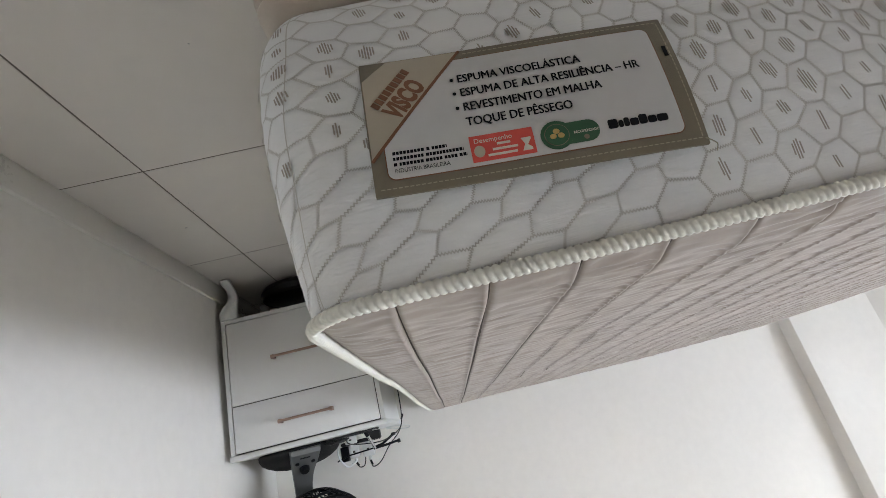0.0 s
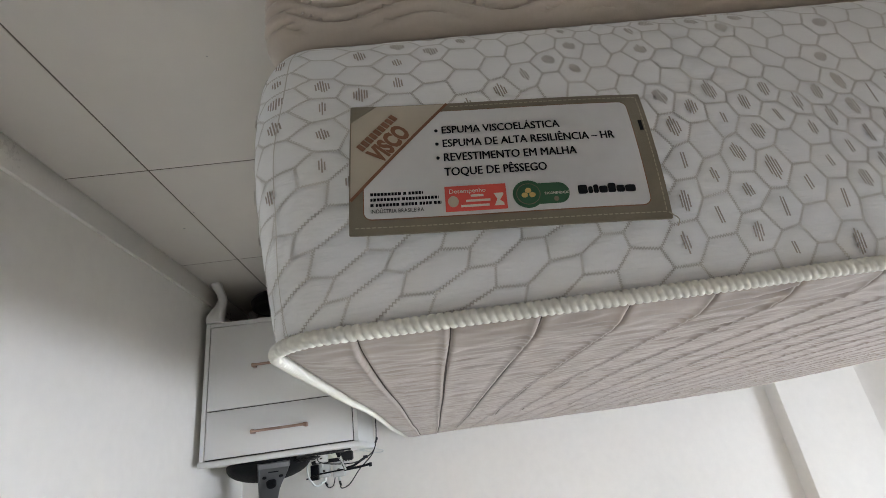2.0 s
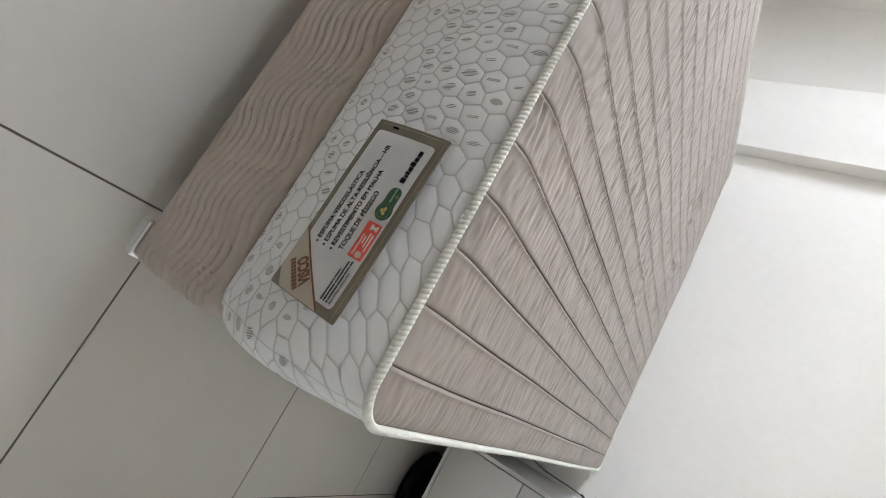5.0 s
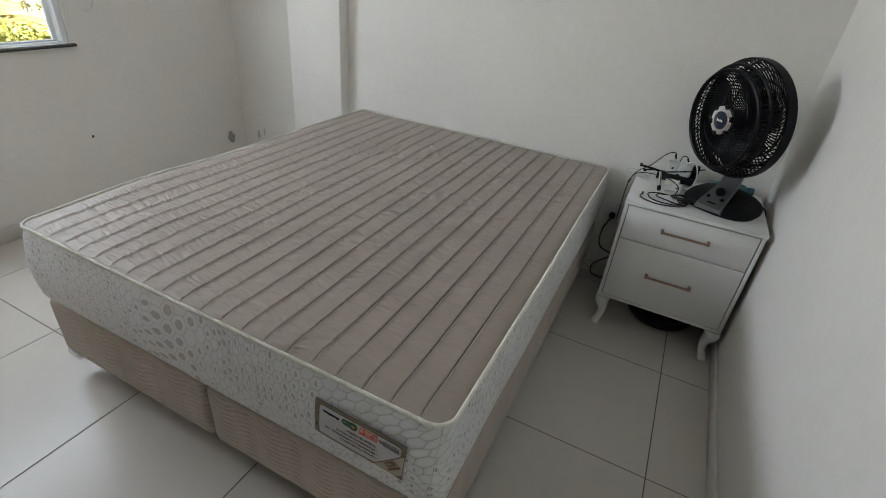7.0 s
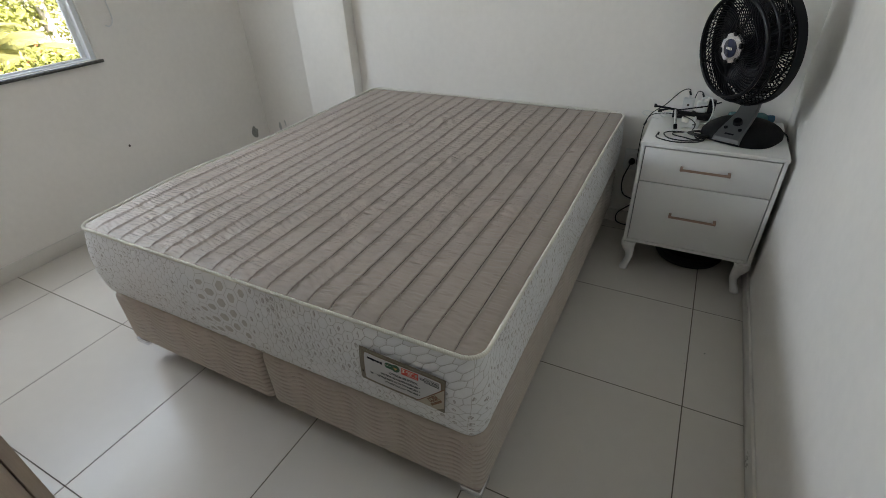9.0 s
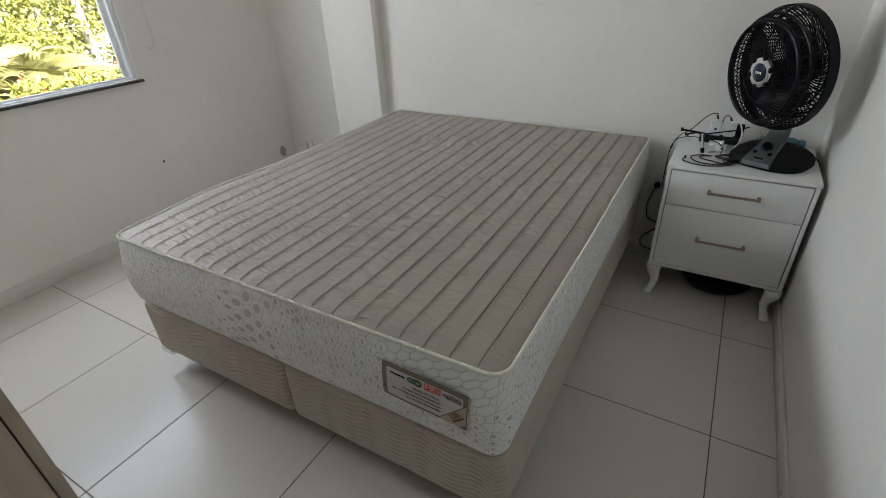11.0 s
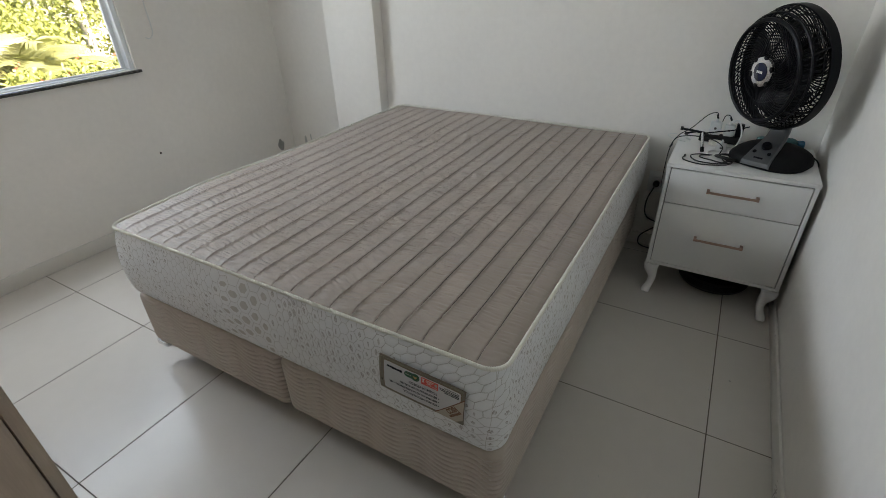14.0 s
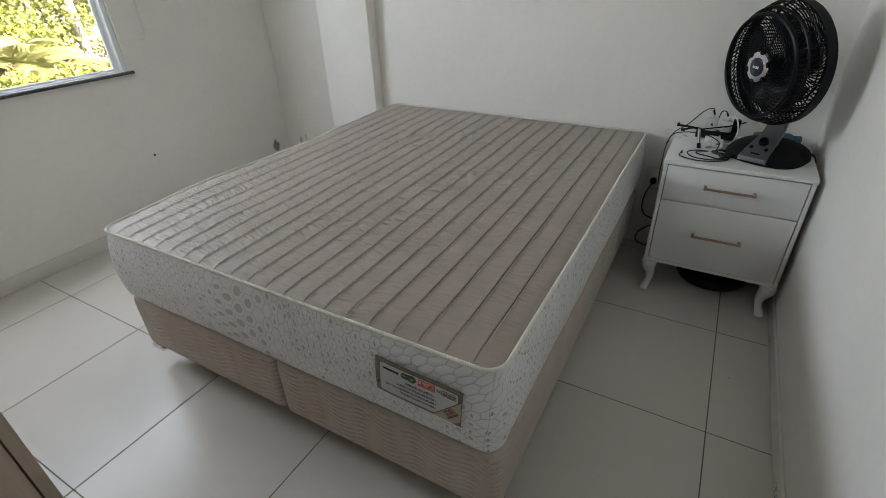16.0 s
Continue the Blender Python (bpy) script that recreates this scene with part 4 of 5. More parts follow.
band = turned([(0.2265, -0.115), (0.2320, -0.113), (0.2328, -0.082), (0.2318, -0.076), (0.2265, -0.076), (0.2250, -0.084), (0.2245, -0.110), (0.2255, -0.115)], 56)
fpart("outer_ring", band, BLACK, "", face)
back = bmesh.new()
for k in range(64):
    a0 = k * math.tau / 64
    pts = []
    for q in range(7):
        t = q / 6
        r = 0.224 - 0.155 * t
        a = a0 - 0.7 * t
        pts.append((r * math.cos(a), r * math.sin(a), -0.110 - 0.055 * math.sin(t * math.pi / 2)))
    tube(pts, 0.0029, 4, bm=back)
torus(0.15, 0.0045, -0.148, bm=back)
torus(0.19, 0.0035, -0.131, bm=back)
fpart("rear_grille", back, BLACK, "", face)
fpart("motor_housing", lathe([(0.0001, -0.235), (0.03, -0.233), (0.055, -0.22), (0.066, -0.19), (0.07, -0.164), (0.07, -0.152), (0.0001, -0.150)], 32), BLACK_MATT, "", face)
for k in range(5):
    a0 = k * math.tau / 5
    bl = grid(8, 8, lambda u, v: ((0.035 + 0.146 * u) * math.cos(a0 + (v - 0.5) * (1.12 + 0.08 * u) + 0.35 * u), (0.035 + 0.146 * u) * math.sin(a0 + (v - 0.5) * (1.12 + 0.08 * u) + 0.35 * u), -0.070 - 0.05 * (v - 0.5) * (1.1 - 0.4 * u)))
    ext = bmesh.ops.extrude_face_region(bl, geom=list(bl.faces))
    bmesh.ops.translate(bl, vec=(0, 0, -0.0025), verts=[g for g in ext["geom"] if isinstance(g, bmesh.types.BMVert)])
    bmesh.ops.recalc_face_normals(bl, faces=bl.faces)
    fpart("blade", bl, BLACK, "black plastic blade", face)
fpart("blade_hub", lathe([(0.0001, -0.100), (0.038, -0.100), (0.040, -0.055), (0.030, -0.035), (0.0001, -0.031)], 28), BLACK, "", face)
badge = fpart("badge", lathe([(0.0001, -0.012), (0.058, -0.012), (0.0595, -0.004), (0.055, 0.005), (0.038, 0.0065), (0.0001, 0.0068)], 40), BRUSHED, "chrome ringed round badge", face)
fpart("badge_centre", lathe([(0.0001, 0.0069), (0.0345, 0.0069), (0.0345, 0.0090), (0.033, 0.0098), (0.0001, 0.0100)], 36), NAVY, "dark blue badge centre", face, badge)
mk = bmesh.new()
for k in range(4):
    box((-0.0165 + k * 0.0085, -0.0045, 0.0101), (-0.0165 + k * 0.0085 + 0.0066, 0.0045, 0.0108), 0.0003, 1, mk)
fpart("badge_mark", mk, CREAM_INK, "", face, badge)
for k in range(6):
    a = k * math.tau / 6 + 0.3
    nb = lathe([(0.0001, -0.002), (0.0085, -0.002), (0.0085, 0.0066), (0.0078, 0.0072), (0.0001, 0.0072)], 16, bmesh.new(), Matrix.Translation((0.0545, 0, 0)) @ Matrix.Diagonal((0.85, 1.25, 1, 1)))
    fpart("badge_notch", nb, BLACK, "", face @ Matrix.Rotation(a, 4, "Z"), badge)

# base, turned the same way as the head
FYAW = Matrix.Rotation(-0.42, 4, "Z")   # local -y looks forward


def base_ring(z, k):
    out = []
    for i in range(40):
        a = i * math.tau / 40
        c, s = math.cos(a), math.sin(a)
        x = 0.153 * math.copysign(abs(c) ** 0.75, c)
        y = 0.148 * math.copysign(abs(s) ** 0.75, s)
        out.append((x * k, y * k - 0.005 + 0.028 * (1 - k), z))
    return out


bs = loft([base_ring(z, k) for z, k in ((0.0, 0.97), (0.006, 1.0), (0.022, 0.99), (0.038, 0.92), (0.052, 0.78), (0.064, 0.58), (0.072, 0.34), (0.075, 0.1))])
fpart("base", bs, BASE_BLACK, "black textured base", FYAW)
plate_pts = [(-0.156, 0.010, 0.057), (-0.153, 0.026, 0.056), (-0.120, 0.046, 0.053), (-0.085, 0.066, 0.048), (-0.050, 0.084, 0.043), (-0.020, 0.104, 0.039), (0.000, 0.135, 0.035), (0.012, 0.175, 0.033), (0.018, 0.225, 0.036)]
rings_p = []
for (y, z, w) in plate_pts:
    rings_p.append([(-w, y, z), (-w * 0.92, y - 0.006, z + 0.005), (w * 0.92, y - 0.006, z + 0.005), (w, y, z), (w * 0.9, y + 0.030, z - 0.01 if z > 0.1 else z - 0.002), (-w * 0.9, y + 0.030, z - 0.01 if z > 0.1 else z - 0.002)])
fpart("control_panel", loft(rings_p), SILVER, "silver-grey control panel and neck", FYAW)
fpart("knob", lathe([(0.0001, -0.004), (0.019, -0.004), (0.018, 0.012), (0.015, 0.016), (0.0001, 0.016)], 24, bmesh.new(), FYAW @ Matrix.Translation((0, -0.082, 0.078)) @ Matrix.Rotation(radians(31), 4, "X")), BLACK, "black speed knob")
for x in (-0.030, 0.028):
    fpart("button", lathe([(0.0001, -0.004), (0.008, -0.004), (0.0075, 0.004), (0.0001, 0.005)], 16, bmesh.new(), FYAW @ Matrix.Translation((x, -0.112, 0.058)) @ Matrix.Rotation(radians(31), 4, "X")), BLACK, "small black button")
fpart("maker_bar", box((-0.018, -0.004, -0.001), (0.018, 0.004, 0.0012)), BLACK, "", FYAW @ Matrix.Translation((0, -0.138, 0.0425)) @ Matrix.Rotation(radians(31), 4, "X"))
pts = [FYAW @ Vector((0, 0.03, 0.06)), FYAW @ Vector((0, 0.042, 0.17)), (hub - axis * 0.17 - FB) + Vector((0, 0, -0.10)), (hub - axis * 0.19 - FB) + Vector((0, 0, -0.02))]
fpart("neck", tube(smoothed(pts, 5), 0.024, 12), BLACK_MATT, "black neck")

# ---- things on the nightstand ----
TOP = NZ1


def at_origin(bm, o):
    bmesh.ops.translate(bm, vec=(-o[0], -o[1], -o[2]), verts=bm.verts)
    return bm


strip_o = (0.30, 1.80, TOP)
strip = thing("power_strip", strip_o, "black power strip lying on the nightstand with plugs in it", "power strip")
part("bar", at_origin(box((0.242, 1.848, TOP + 0.0005), (0.415, 1.886, TOP + 0.036), 0.005, 2), strip_o), BLACK_MATT, strip)
for k in range(3):
    part("switch", at_origin(box((0.246 + 0.011 * k, 1.857, TOP + 0.0355), (0.253 + 0.011 * k, 1.877, TOP + 0.039), 0.0015, 1), strip_o), BLACK, strip)

tri_o = (0.262, 1.71, TOP)
tripod = thing("mini_tripod", tri_o, "small folding phone tripod with black arms and chrome column", "tripod")
part("column", at_origin(tube([(0.270, 1.69, TOP + 0.012), (0.256, 1.745, TOP + 0.070)], 0.0065, 10), tri_o), CHROME, tripod, "chrome column")
part("collar", at_origin(tube([(0.2725, 1.68, TOP + 0.0045), (0.2690, 1.694, TOP + 0.018)], 0.0085, 10), tri_o), BLACK, tripod)
part("arm", at_origin(tube([(0.163, 1.80, TOP + 0.064), (0.205, 1.775, TOP + 0.069), (0.262, 1.745, TOP + 0.072)], 0.005, 8), tri_o), BLACK, tripod, "thin black arm")
part("arm", at_origin(tube([(0.185, 1.835, TOP + 0.035), (0.230, 1.79, TOP + 0.062), (0.262, 1.745, TOP + 0.068)], 0.005, 8), tri_o), BLACK, tripod, "thin black arm")
part("arm", at_origin(tube([(0.262, 1.745, TOP + 0.070), (0.38, 1.83, TOP + 0.075), (0.44, 1.87, TOP + 0.088)], 0.003, 8), tri_o), BLACK, tripod, "thin black arm")
part("tip", at_origin(box((0.156, 1.795, TOP + 0.058), (0.168, 1.807, TOP + 0.074), 0.002, 1), tri_o), BLACK_MATT, tripod)
part("tip", at_origin(box((0.176, 1.828, TOP + 0.028), (0.194, 1.842, TOP + 0.040), 0.002, 1), tri_o), BLACK_MATT, tripod)


def charger(x, y, z, w, d, h, label):
    o = (x, y, z)
    c = thing("charger", o, label, "charger", "chargers on the nightstand")
    part("body", box((-w / 2, -d / 2, 0), (w / 2, d / 2, h), 0.006, 3), WHITE_PLASTIC, c)
    part("port", box((-0.005, -d / 2 - 0.001, h * 0.45), (0.005, -d / 2 + 0.002, h * 0.62)), SHADOWGAP, c)
    part("collar", lathe([(0.0065, h), (0.0065, h + 0.010), (0.003, h + 0.018), (0.0001, h + 0.018)], 12), WHITE_PLASTIC, c)
    return c


charger(0.302, 1.867, TOP + 0.0365, 0.050, 0.036, 0.060, "white square charger standing in the power strip")
charger(0.362, 1.865, TOP + 0.0365, 0.044, 0.034, 0.054, "white charger with rounded edges in the power strip")
charger(0.345, 1.735, TOP + 0.0005, 0.046, 0.034, 0.034, "white charger lying on the nightstand")
o = (0.388, 1.870, TOP + 0.0365)
blk = thing("charger", o, "small black charger standing in the power strip", "charger", "chargers on the nightstand")
part("body", box((0, -0.02, 0), (0.032, 0.018, 0.060), 0.005, 2), BLACK, blk)
part("pins", box((0.010, -0.004, -0.001), (0.026, 0.004, 0.0005)), CHROME, blk)


def cable(name, pts, material, r=0.0022, label="thin black cable lying in loops on the nightstand", ends=0.0045):
    p0 = pts[0]
    c = thing(name, p0, label, "cable", "cables on the nightstand")
    q = [tuple(a - b for a, b in zip(p, p0)) for p in pts]
    part("wire", tube(smoothed(q, 7), r, 7), material, c)
    a, b = Vector(q[0]), Vector(q[1])
    d = (b - a).normalized()
    part("plug", tube([a - d * 0.004, a + d * 0.018], ends, 8), material, c)
    return c


zt = TOP + 0.003
cable("charging_cable", [(0.302, 1.867, TOP + 0.114), (0.294, 1.86, TOP + 0.140), (0.258, 1.85, TOP + 0.128), (0.205, 1.80, TOP + 0.075), (0.150, 1.80, TOP + 0.025), (0.128, 1.78, TOP - 0.04), (0.124, 1.80, TOP - 0.20), (0.120, 1.90, 0.40)], CABLE, label="black cable arching from a charger down beside the nightstand")
cable("charging_cable", [(0.362, 1.865, TOP + 0.108), (0.350, 1.865, TOP + 0.130), (0.330, 1.88, TOP + 0.122), (0.322, 1.90, TOP + 0.06), (0.32, 1.91, zt)], CABLE, label="black cable looping over the chargers")
cable("charging_cable", [(0.364, 1.862, TOP + 0.106), (0.392, 1.83, TOP + 0.118), (0.412, 1.78, TOP + 0.075), (0.400, 1.735, TOP + 0.030), (0.366, 1.735, TOP + 0.018)], WHITE_PLASTIC, 0.0035, "white cable curling from one charger to another")
loop = []
for k in range(17):
    a = k * 0.95 + 2.6
    loop.append((0.296 + (0.100 - 0.0022 * k) * math.cos(a) + 0.0030 * k, 1.562 + (0.076 - 0.0022 * k) * math.sin(a) + 0.0030 * k, zt + 0.0015 * (k % 4)))
cable("charging_cable", loop + [(0.43, 1.70, zt + 0.02)], CABLE, 0.0028)
tangle = [(0.378 + (0.052 - 0.0012 * k) * math.cos(k * 1.13 + 0.7), 1.618 + (0.036 + 0.010 * math.sin(k * 2.3)) * math.sin(k * 1.13 + 0.7), zt + 0.003 + 0.0035 * (k % 5)) for k in range(22)]
cable("charging_cable", tangle, CABLE, 0.0030, "black cable bunched in a tangle beside the fan")
cable("charging_cable", [(0.128, 1.80, TOP - 0.03), (0.150, 1.785, TOP + 0.022), (0.215, 1.75, TOP + 0.05), (0.300, 1.745, TOP + 0.045), (0.350, 1.70, TOP + 0.03), (0.345, 1.65, zt), (0.385, 1.62, zt), (0.41, 1.64, zt)], CABLE, label="black cable running past the tripod over the edge")
cable("charging_cable", [(0.325, 1.725, zt), (0.300, 1.700, zt), (0.298, 1.665, zt), (0.318, 1.640, zt), (0.345, 1.640, zt)], WHITE_PLASTIC, 0.0035, "short white cable on the nightstand")

cable("charging_cable", [(0.672, 1.79, TOP + 0.012), (0.706, 1.765, TOP + 0.010), (0.729, 1.74, TOP - 0.02), (0.732, 1.72, TOP - 0.14), (0.731, 1.76, 0.36), (0.730, 1.86, 0.12)], CABLE, 0.0032, "black cable hanging between the nightstand and the wall")
cable("charging_cable", [(0.205, 1.84, TOP + 0.004), (0.160, 1.85, TOP + 0.018), (0.120, 1.842, TOP + 0.024), (0.108, 1.822, TOP + 0.018), (0.135, 1.805, TOP + 0.010), (0.190, 1.80, zt)], WHITE_PLASTIC, 0.0018, "thin white cable looping over the nightstand edge")
co = (0.318, 1.812, TOP + 0.0004)
coil = thing("cable_coil", co, "small flat coil of cream cable on the nightstand", "cable", "cables on the nightstand")
for k in range(4):
    ring = [((0.027 + 0.001 * (k % 2)) * math.cos(i * math.tau / 20), 0.020 * math.sin(i * math.tau / 20), 0.003 + 0.0052 * k) for i in range(20)]
    part("turn", tube(ring, 0.0028, 7, loop=True), CORD, coil)

bo = (0.640, 1.885, TOP)
bottle = thing("spray_bottle", bo, "blue-green plastic bottle lying behind the fan", "bottle")
bottle.matrix_world = pose(*bo, 0, 0, 12)
part("body", lathe([(0.0001, -0.14), (0.024, -0.138), (0.027, -0.13), (0.027, 0.0), (0.022, 0.014), (0.013, 0.022), (0.0001, 0.022)], 24, bmesh.new(), Matrix.Translation((-0.02, 0, 0.0275)) @ Matrix.Rotation(radians(90), 4, "Y")), TEAL, bottle)
part("cap", lathe([(0.0001, 0.0225), (0.017, 0.0225), (0.018, 0.045), (0.016, 0.05), (0.0001, 0.05)], 20, bmesh.new(), Matrix.Translation((-0.02, 0, 0.0275)) @ Matrix.Rotation(radians(90), 4, "Y")), BLUE, bottle, "dark blue cap")

# mains socket low on the head wall and its plug
so = (0.085, Y_HEAD, 0.40)
socket = thing("wall_socket", so, "white wall socket plate on the head wall", "socket")
part("plate", box((-0.04, -0.010, -0.06), (0.04, -0.0005, 0.06), 0.004, 2), WHITE_PLASTIC, socket)
part("insert", box((-0.022, -0.0125, -0.032), (0.022, -0.0102, 0.032), 0.001, 1), WHITE_PLASTIC, socket)
po = (0.090, Y_HEAD - 0.014, 0.395)
mains = thing("mains_plug", po, "black mains plug with a cable hanging down the wall", "plug")
part("plug", lathe([(0.0001, 0.0), (0.016, 0.0), (0.017, 0.020), (0.010, 0.034), (0.0001, 0.036)], 16, bmesh.new(), Matrix.Rotation(radians(90), 4, "X")), BLACK, mains)
part("wire", tube(smoothed([(0, -0.036, 0), (-0.008, -0.045, -0.02), (-0.028, -0.035, -0.09), (-0.028, -0.03, -0.16), (-0.008, -0.028, -0.20), (0.035, -0.03, -0.215), (0.06, -0.03, -0.23), (-0.02, -0.03, -0.31), (-0.03, -0.03, -0.36), (-0.005, -0.03, -0.385), (0.08, -0.04, -0.388)], 6), 0.0035, 7), CABLE, mains)

# ---- wardrobe beside the way in ----
wd = thing("wardrobe", (-1.15, -0.94, 0), "taupe wood wardrobe standing against the back wall", "wardrobe")
WX0, WX1, WY1, WH = -1.60, -0.70, -0.621, 2.25
def wdp(name, lo, hi, label="", parent=None):
    bm = box(lo, hi, 0.0015, 2)
    bmesh.ops.translate(bm, vec=(1.15, 0.94, 0), verts=bm.verts)
    return part(name, bm, OAK, parent or wd, label)
wdp("side_panel", (WX1 - 0.018, Y_BACK + 0.004, 0), (WX1 - 0.0005, WY1 - 0.0255, WH))
wdp("side_panel", (WX0, Y_BACK + 0.004, 0), (WX0 + 0.018, WY1 - 0.0255, WH))
wdp("top_panel", (WX0 + 0.019, Y_BACK + 0.004, WH - 0.02), (WX1 - 0.0185, WY1 - 0.0255, WH))
wdp("plinth", (WX0 + 0.019, WY1 - 0.06, 0), (WX1 - 0.0185, WY1 - 0.045, 0.08))
wdp("back_panel", (WX0 + 0.019, Y_BACK + 0.004, 0.081), (WX1 - 0.0185, Y_BACK + 0.010, WH - 0.021))
for k in range(2):
    w = (WX1 - WX0) / 2
    x0 = WX0 + k * w
    door = wdp("door", (x0 + 0.0015, WY1 - 0.0225, 0.03), (x0 + w - 0.0015 * (k < 1), WY1, WH - 0.002))

# ---- outside ----
gbm = bmesh.new()
bmesh.ops.create_grid(gbm, x_segments=60, y_segments=60, size=600)
for v in gbm.verts:
    v.co.z = -3.2 + 0.15 * noise.noise((v.co.x * 0.02, v.co.y * 0.02, 0))
solid("ground", gbm, EARTH, "sunlit ground with sparse grass outside", "ground", "structure")


def leaves(n, size, place, seed):
    rnd = random.Random(seed)
    vs, fs = [], []
    for _ in range(n):
        c = place(rnd)
        d = Vector((rnd.uniform(-1, 1), rnd.uniform(-1, 1), rnd.uniform(-0.6, 1))).normalized()
        s = d.cross(Vector((rnd.uniform(-1, 1), rnd.uniform(-1, 1), rnd.uniform(-1, 1)))).normalized()
        l, w = size * rnd.uniform(0.6, 1.3), size * rnd.uniform(0.22, 0.4)
        up = d.cross(s) * (0.15 * l)
        i = len(vs)
        vs += [c, c + d * l * 0.5 + s * w + up, c + d * l, c + d * l * 0.5 - s * w + up]
        fs += [(i, i + 1, i + 2), (i, i + 2, i + 3)]
    return vs, fs


def blob(cx, cy, cz, rx, ry, rz):
    def place(rnd):
        d = Vector((rnd.gauss(0, 1), rnd.gauss(0, 1), rnd.gauss(0, 1))).normalized()
        k = rnd.uniform(0.55, 1.0) * (0.75 + 0.35 * noise.noise(d * 2.1 + Vector((cx, cy, cz))))
        return Vector((cx + d.x * rx * k, cy + d.y * ry * k, cz + d.z * rz * k))
    return place


def bush(at, r, h, seed, material, label, n=2600, size=0.16):
    b = thing("bush", (at[0], at[1], -3.2), label, "bush", "garden plants")
    vs, fs = leaves(n, size, blob(0, 0, h - r * 0.8, r, r, r * 0.9), seed)
    raw("foliage", vs, fs, material, b, "stuff")
    rnd = random.Random(seed)
    for k in range(4):
        a = rnd.uniform(0, math.tau)
        top = (r * 0.5 * math.cos(a), r * 0.5 * math.sin(a), h - r * 0.6)
        part("stem", tube(smoothed([(0.05 * math.cos(a), 0.05 * math.sin(a), 0), (top[0] * 0.4, top[1] * 0.4, top[2] * 0.6), top], 4), [0.05] * 4 + [0.035] * 4 + [0.02], 6), TRUNK, b)
    return b


GREEN_NOTE = "sunlit green garden bush with dense small leaves"
bush((-9.2, 2.6), 1.1, 3.25, 11, LEAF_LIGHT, "sunlit yellow-green bush below the window", 9000, 0.085)
bush((-9.0, 4.2), 1.0, 3.20, 12, LEAF_LIGHT, "sunlit yellow-green bush below the window", 9000, 0.085)
bush((-9.4, 5.8), 1.2, 3.2, 13, LEAF_LIGHT, "sunlit yellow-green bush below the window", 9000, 0.085)
bush((-9.3, 1.0), 1.2, 3.3, 14, LEAF, GREEN_NOTE, 9000, 0.085)
bush((-10.6, 3.3), 1.2, 4.3, 18, LEAF_LIGHT, "sunlit yellow-green bush behind the palm", 10000, 0.09)
bush((-10.9, 5.6), 0.9, 3.2, 19, LEAF, GREEN_NOTE, 7000, 0.09)
bush((-14.5, 3.6), 2.0, 5.6, 15, LEAF, "tall green shrub in the garden", 11000, 0.12)
bush((-12.6, 4.9), 1.5, 5.2, 20, LEAF_LIGHT, "airy yellow-green shrub behind the palm", 4200, 0.11)
bush((-15.0, 8.5), 1.6, 4.2, 16, LEAF_LIGHT, "tall yellow-green shrub in the garden", 9000, 0.12)
bush((-14.0, 0.6), 2.2, 5.4, 17, LEAF, "tall green shrub in the garden", 9000, 0.12)


def palm(at, trunk_h, n, length, seed):
    pl = thing("palm_tree", (at[0], at[1], -3.2), "young palm with arching yellow-green fronds", "palm", "garden plants")
    rnd = random.Random(seed)
    part("trunk", tube(smoothed([(0, 0, 0), (0.05, 0.02, trunk_h * 0.5), (0.02, 0.0, trunk_h)], 5), [0.13] * 6 + [0.10] * 5, 10), TRUNK, pl)
    for k in range(n):
        a = k * 2.399 + rnd.uniform(-0.2, 0.2)
        rise = rnd.uniform(0.45, 1.40)
        vs, fs = [], []
        spine = []
        for q in range(15):
            t = q / 14
            out = length * t * math.cos(rise) * (1 + 0.1 * t)
            spine.append(Vector((out * math.cos(a), out * math.sin(a), trunk_h + length * (t * math.sin(rise) - 0.55 * t * t))))
        side = Vector((-math.sin(a), math.cos(a), 0))
        for q in range(1, 15):
            p, d = spine[q], (spine[q] - spine[q - 1]).normalized()
            for h in (0, 0.25, 0.5, 0.75):
                base = spine[q - 1].lerp(p, h)
                for sg in (1, -1):
                    l = length * 0.30 * math.sin(math.pi * (0.12 + 0.84 * q / 15)) * rnd.uniform(0.85, 1.1)
                    tip = base + d * l * 0.65 + side * sg * l * 0.75 + Vector((0, 0, -0.28 * l))
                    i = len(vs)
                    w = d * 0.009
                    vs += [base - w, base + w, base.lerp(tip, 0.5) + w + Vector((0, 0, 0.03)), tip, base.lerp(tip, 0.5) - w + Vector((0, 0, 0.03))]
                    fs += [(i, i + 1, i + 2, i + 4), (i + 4, i + 2, i + 3)]
        fr_ob = raw("frond", vs, fs, FROND, pl)
        part("midrib", tube(spine, [0.018 * (1 - 0.8 * q / 14) for q in range(15)], 5), FROND, fr_ob)
    return pl


palm((-9.0, 2.55), 3.05, 34, 2.0, 3)
palm((-13.2, 6.6), 3.6, 18, 2.2, 4)


def blossoms(at, n, seed):
    b = thing("flowering_shrub", (at[0], at[1], -3.2), "low shrub with orange-red blossoms among green leaves", "bush", "garden plants")
    vs, fs = leaves(4200, 0.075, blob(0, 0, 3.15, 0.62, 0.62, 0.62), seed)
    raw("foliage", vs, fs, LEAF_LIGHT, b, "stuff")
    vs, fs = leaves(n, 0.06, blob(0, 0, 3.2, 0.66, 0.66, 0.66), seed + 1)
    raw("blossom", vs, fs, BLOSSOM, b, "stuff")
    part("stem", tube(smoothed([(0, 0, 0), (0.05, 0, 1.4), (0, 0.05, 2.7)], 4), [0.05] * 4 + [0.03] * 4 + [0.02], 6), TRUNK, b)


blossoms((-7.6, 3.55), 110, 41)
blossoms((-7.4, 2.1), 70, 42)
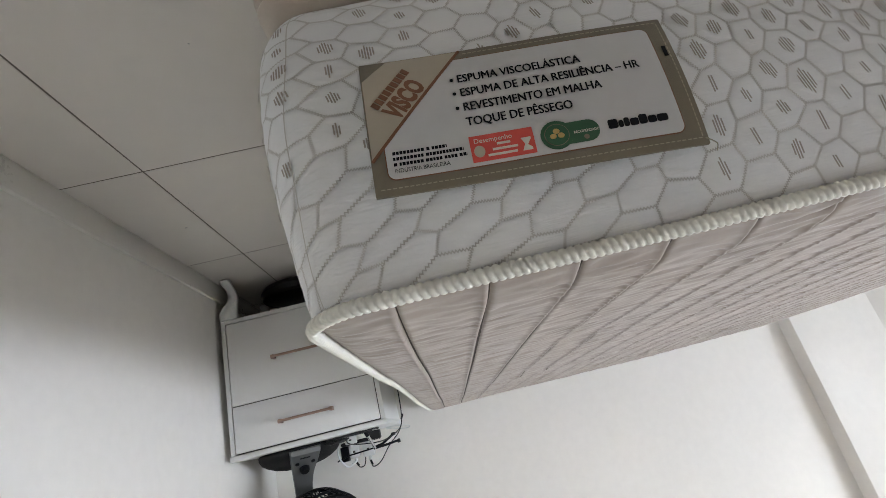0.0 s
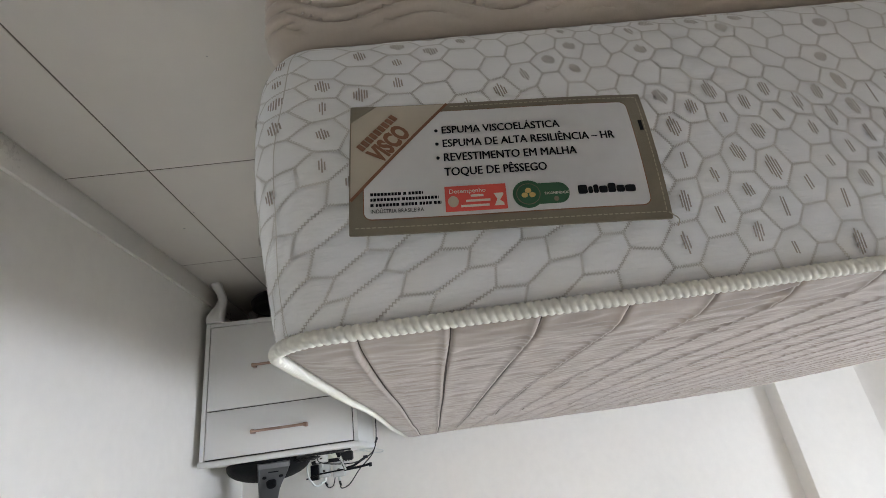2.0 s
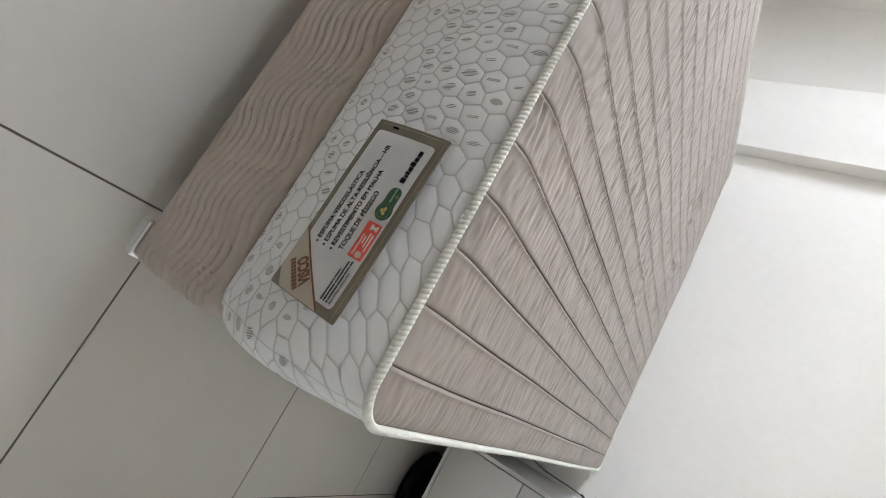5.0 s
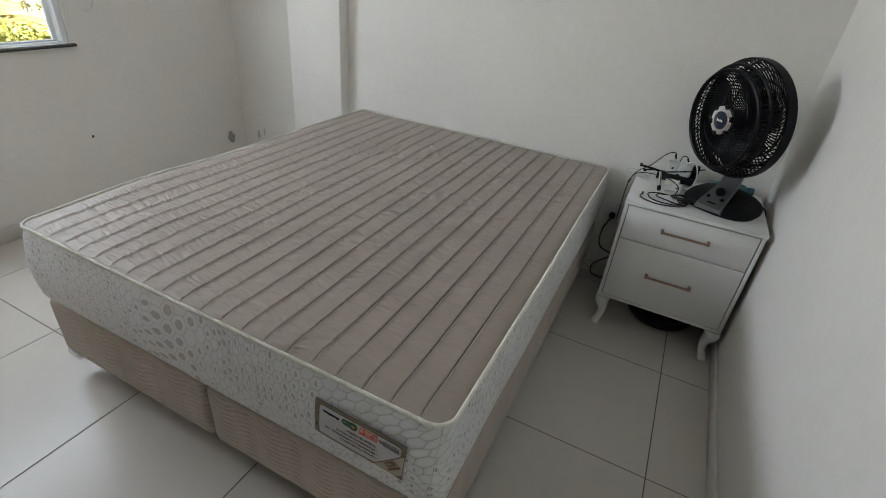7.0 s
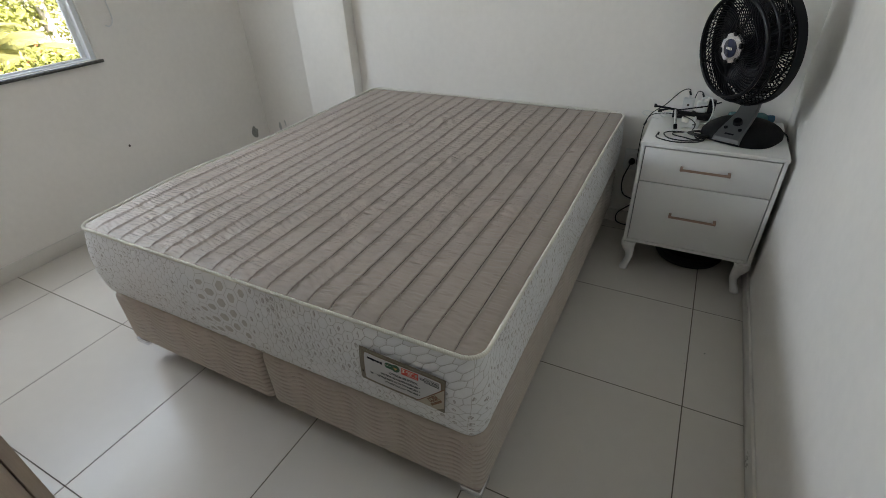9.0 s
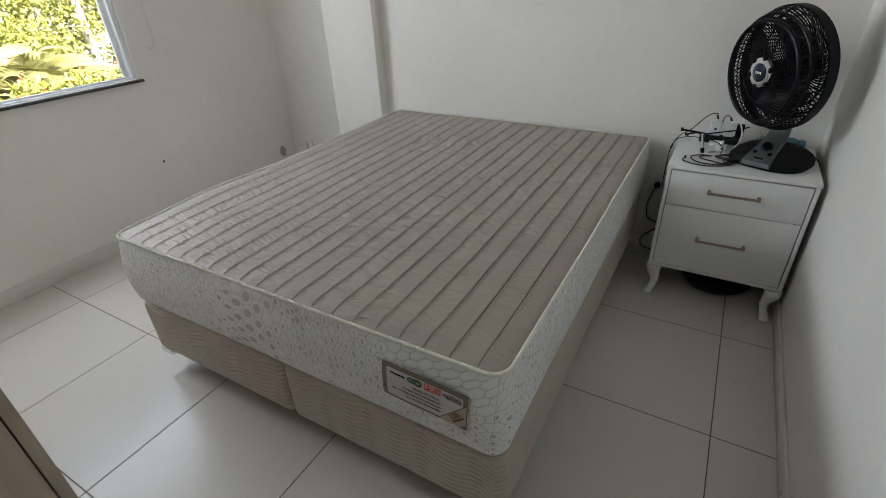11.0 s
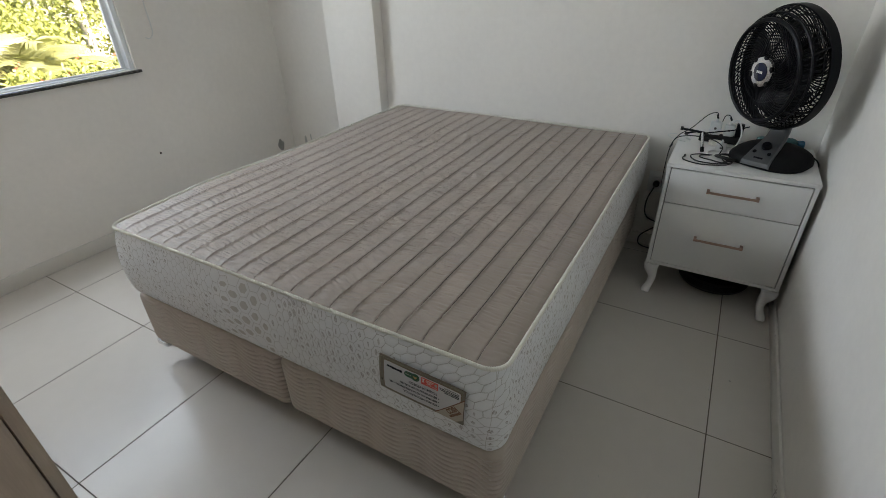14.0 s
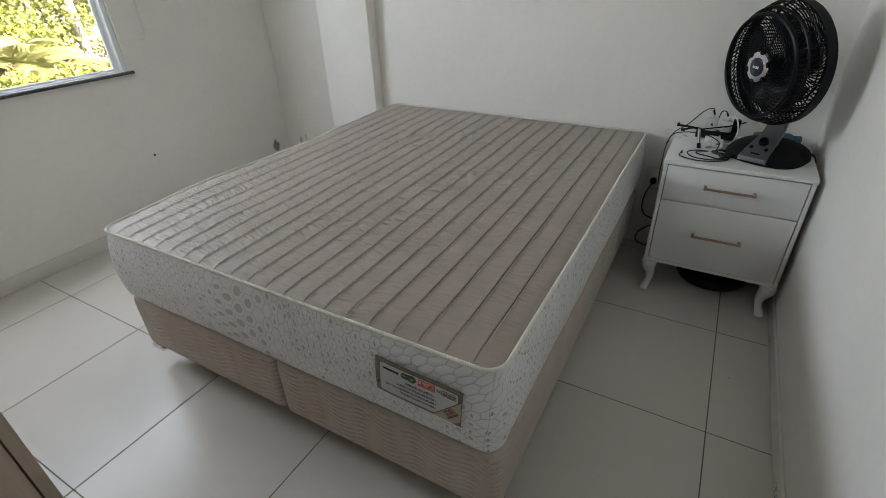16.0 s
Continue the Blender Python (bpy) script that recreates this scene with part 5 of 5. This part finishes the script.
blossoms((-7.5, 2.8), 90, 43)
blossoms((-7.7, 1.4), 40, 44)


def tree(at, h, seed):
    t = thing("garden_tree", (at[0], at[1], -3.2), "slender pale-barked tree with an airy crown", "tree", "garden plants")
    rnd = random.Random(seed)
    part("trunk", tube(smoothed([(0, 0, 0), (0.15, 0.05, h * 0.3), (-0.05, 0.1, h * 0.62), (0.1, 0.1, h)], 6), [0.10] * 7 + [0.085] * 6 + [0.06] * 6, 10), TRUNK, t)
    vs, fs = [], []
    for k in range(7):
        a = k * 2.4 + rnd.uniform(-0.3, 0.3)
        z0 = h * rnd.uniform(0.66, 0.85)
        e = Vector((1.7 * math.cos(a), 1.7 * math.sin(a), z0 + rnd.uniform(0.5, 1.4)))
        part("limb", tube(smoothed([(0.03, 0.08, z0), e * 0.5 + Vector((0, 0, z0 * 0.45)), e], 4), [0.055] * 4 + [0.035] * 4 + [0.015], 7), TRUNK, t)
        a1, b1 = leaves(1500, 0.12, blob(e.x, e.y, e.z, 1.0, 1.0, 0.7), seed * 10 + k)
        o = len(vs)
        vs += a1
        fs += [tuple(q + o for q in f) for f in b1]
    raw("crown", vs, fs, LEAF, t, "stuff")


tree((-12.0, 5.15), 9.0, 21)
tree((-17.5, 7.2), 9.0, 22)
tree((-18.0, 3.0), 9.0, 23)

house = thing("garden_house", (-22.0, 9.0, -3.2), "two-storey white rendered house with a terracotta roof", "house")
part("wall", box((-3, -4, 0), (3, 4, 6.4)), RENDERED, house)
rf = loft([[(-3.4, y, 6.4), (3.4, y, 6.4), (3.4, y, 6.52), (0, y, 8.0), (-3.4, y, 6.52)] for y in (-4.4, 4.4)])
part("roof", rf, ROOFTILE, house)
for y in (-2.2, 0.6):
    part("window", box((3.001, y, 1.2), (3.03, y + 1.2, 2.4), 0.01, 1), SHADOWGAP, house)
gw = box((-11.75, -6.0, -3.4), (-11.6, 14.0, -1.2), 0.02, 2)
solid("garden_wall", gw, RENDERED, "white rendered garden wall behind the bushes", "wall", "structure")

# ---- floor: a bed of grout and single tiles ----
floor = solid("floor", box((X_WIN, Y_BACK, -0.10), (X_RIGHT, Y_NOOK, -0.0012)), GROUT, "pale polished porcelain tile floor with dark joints", "floor", "structure")
J = 0.0021
shared = {}
for i in range(-6, 2):
    for j in range(-4, 3):
        x0, x1 = max(TX + i * TILE + J, X_WIN), min(TX + (i + 1) * TILE - J, X_RIGHT)
        y0, y1 = max(TY + j * TILE + J, Y_BACK), min(TY + (j + 1) * TILE - J, Y_NOOK)
        if x1 - x0 < 0.01 or y1 - y0 < 0.01:
            continue
        key = (round(x1 - x0, 3), round(y1 - y0, 3))
        if key not in shared:
            shared[key] = finish(box((-key[0] / 2, -key[1] / 2, -0.0011), (key[0] / 2, key[1] / 2, 0.0), 0.0008, 1), "tile", PORCELAIN, 30)
        t = new("tile", shared[key])
        t.parent = floor
        t.location = ((x0 + x1) / 2, (y0 + y1) / 2, 0)
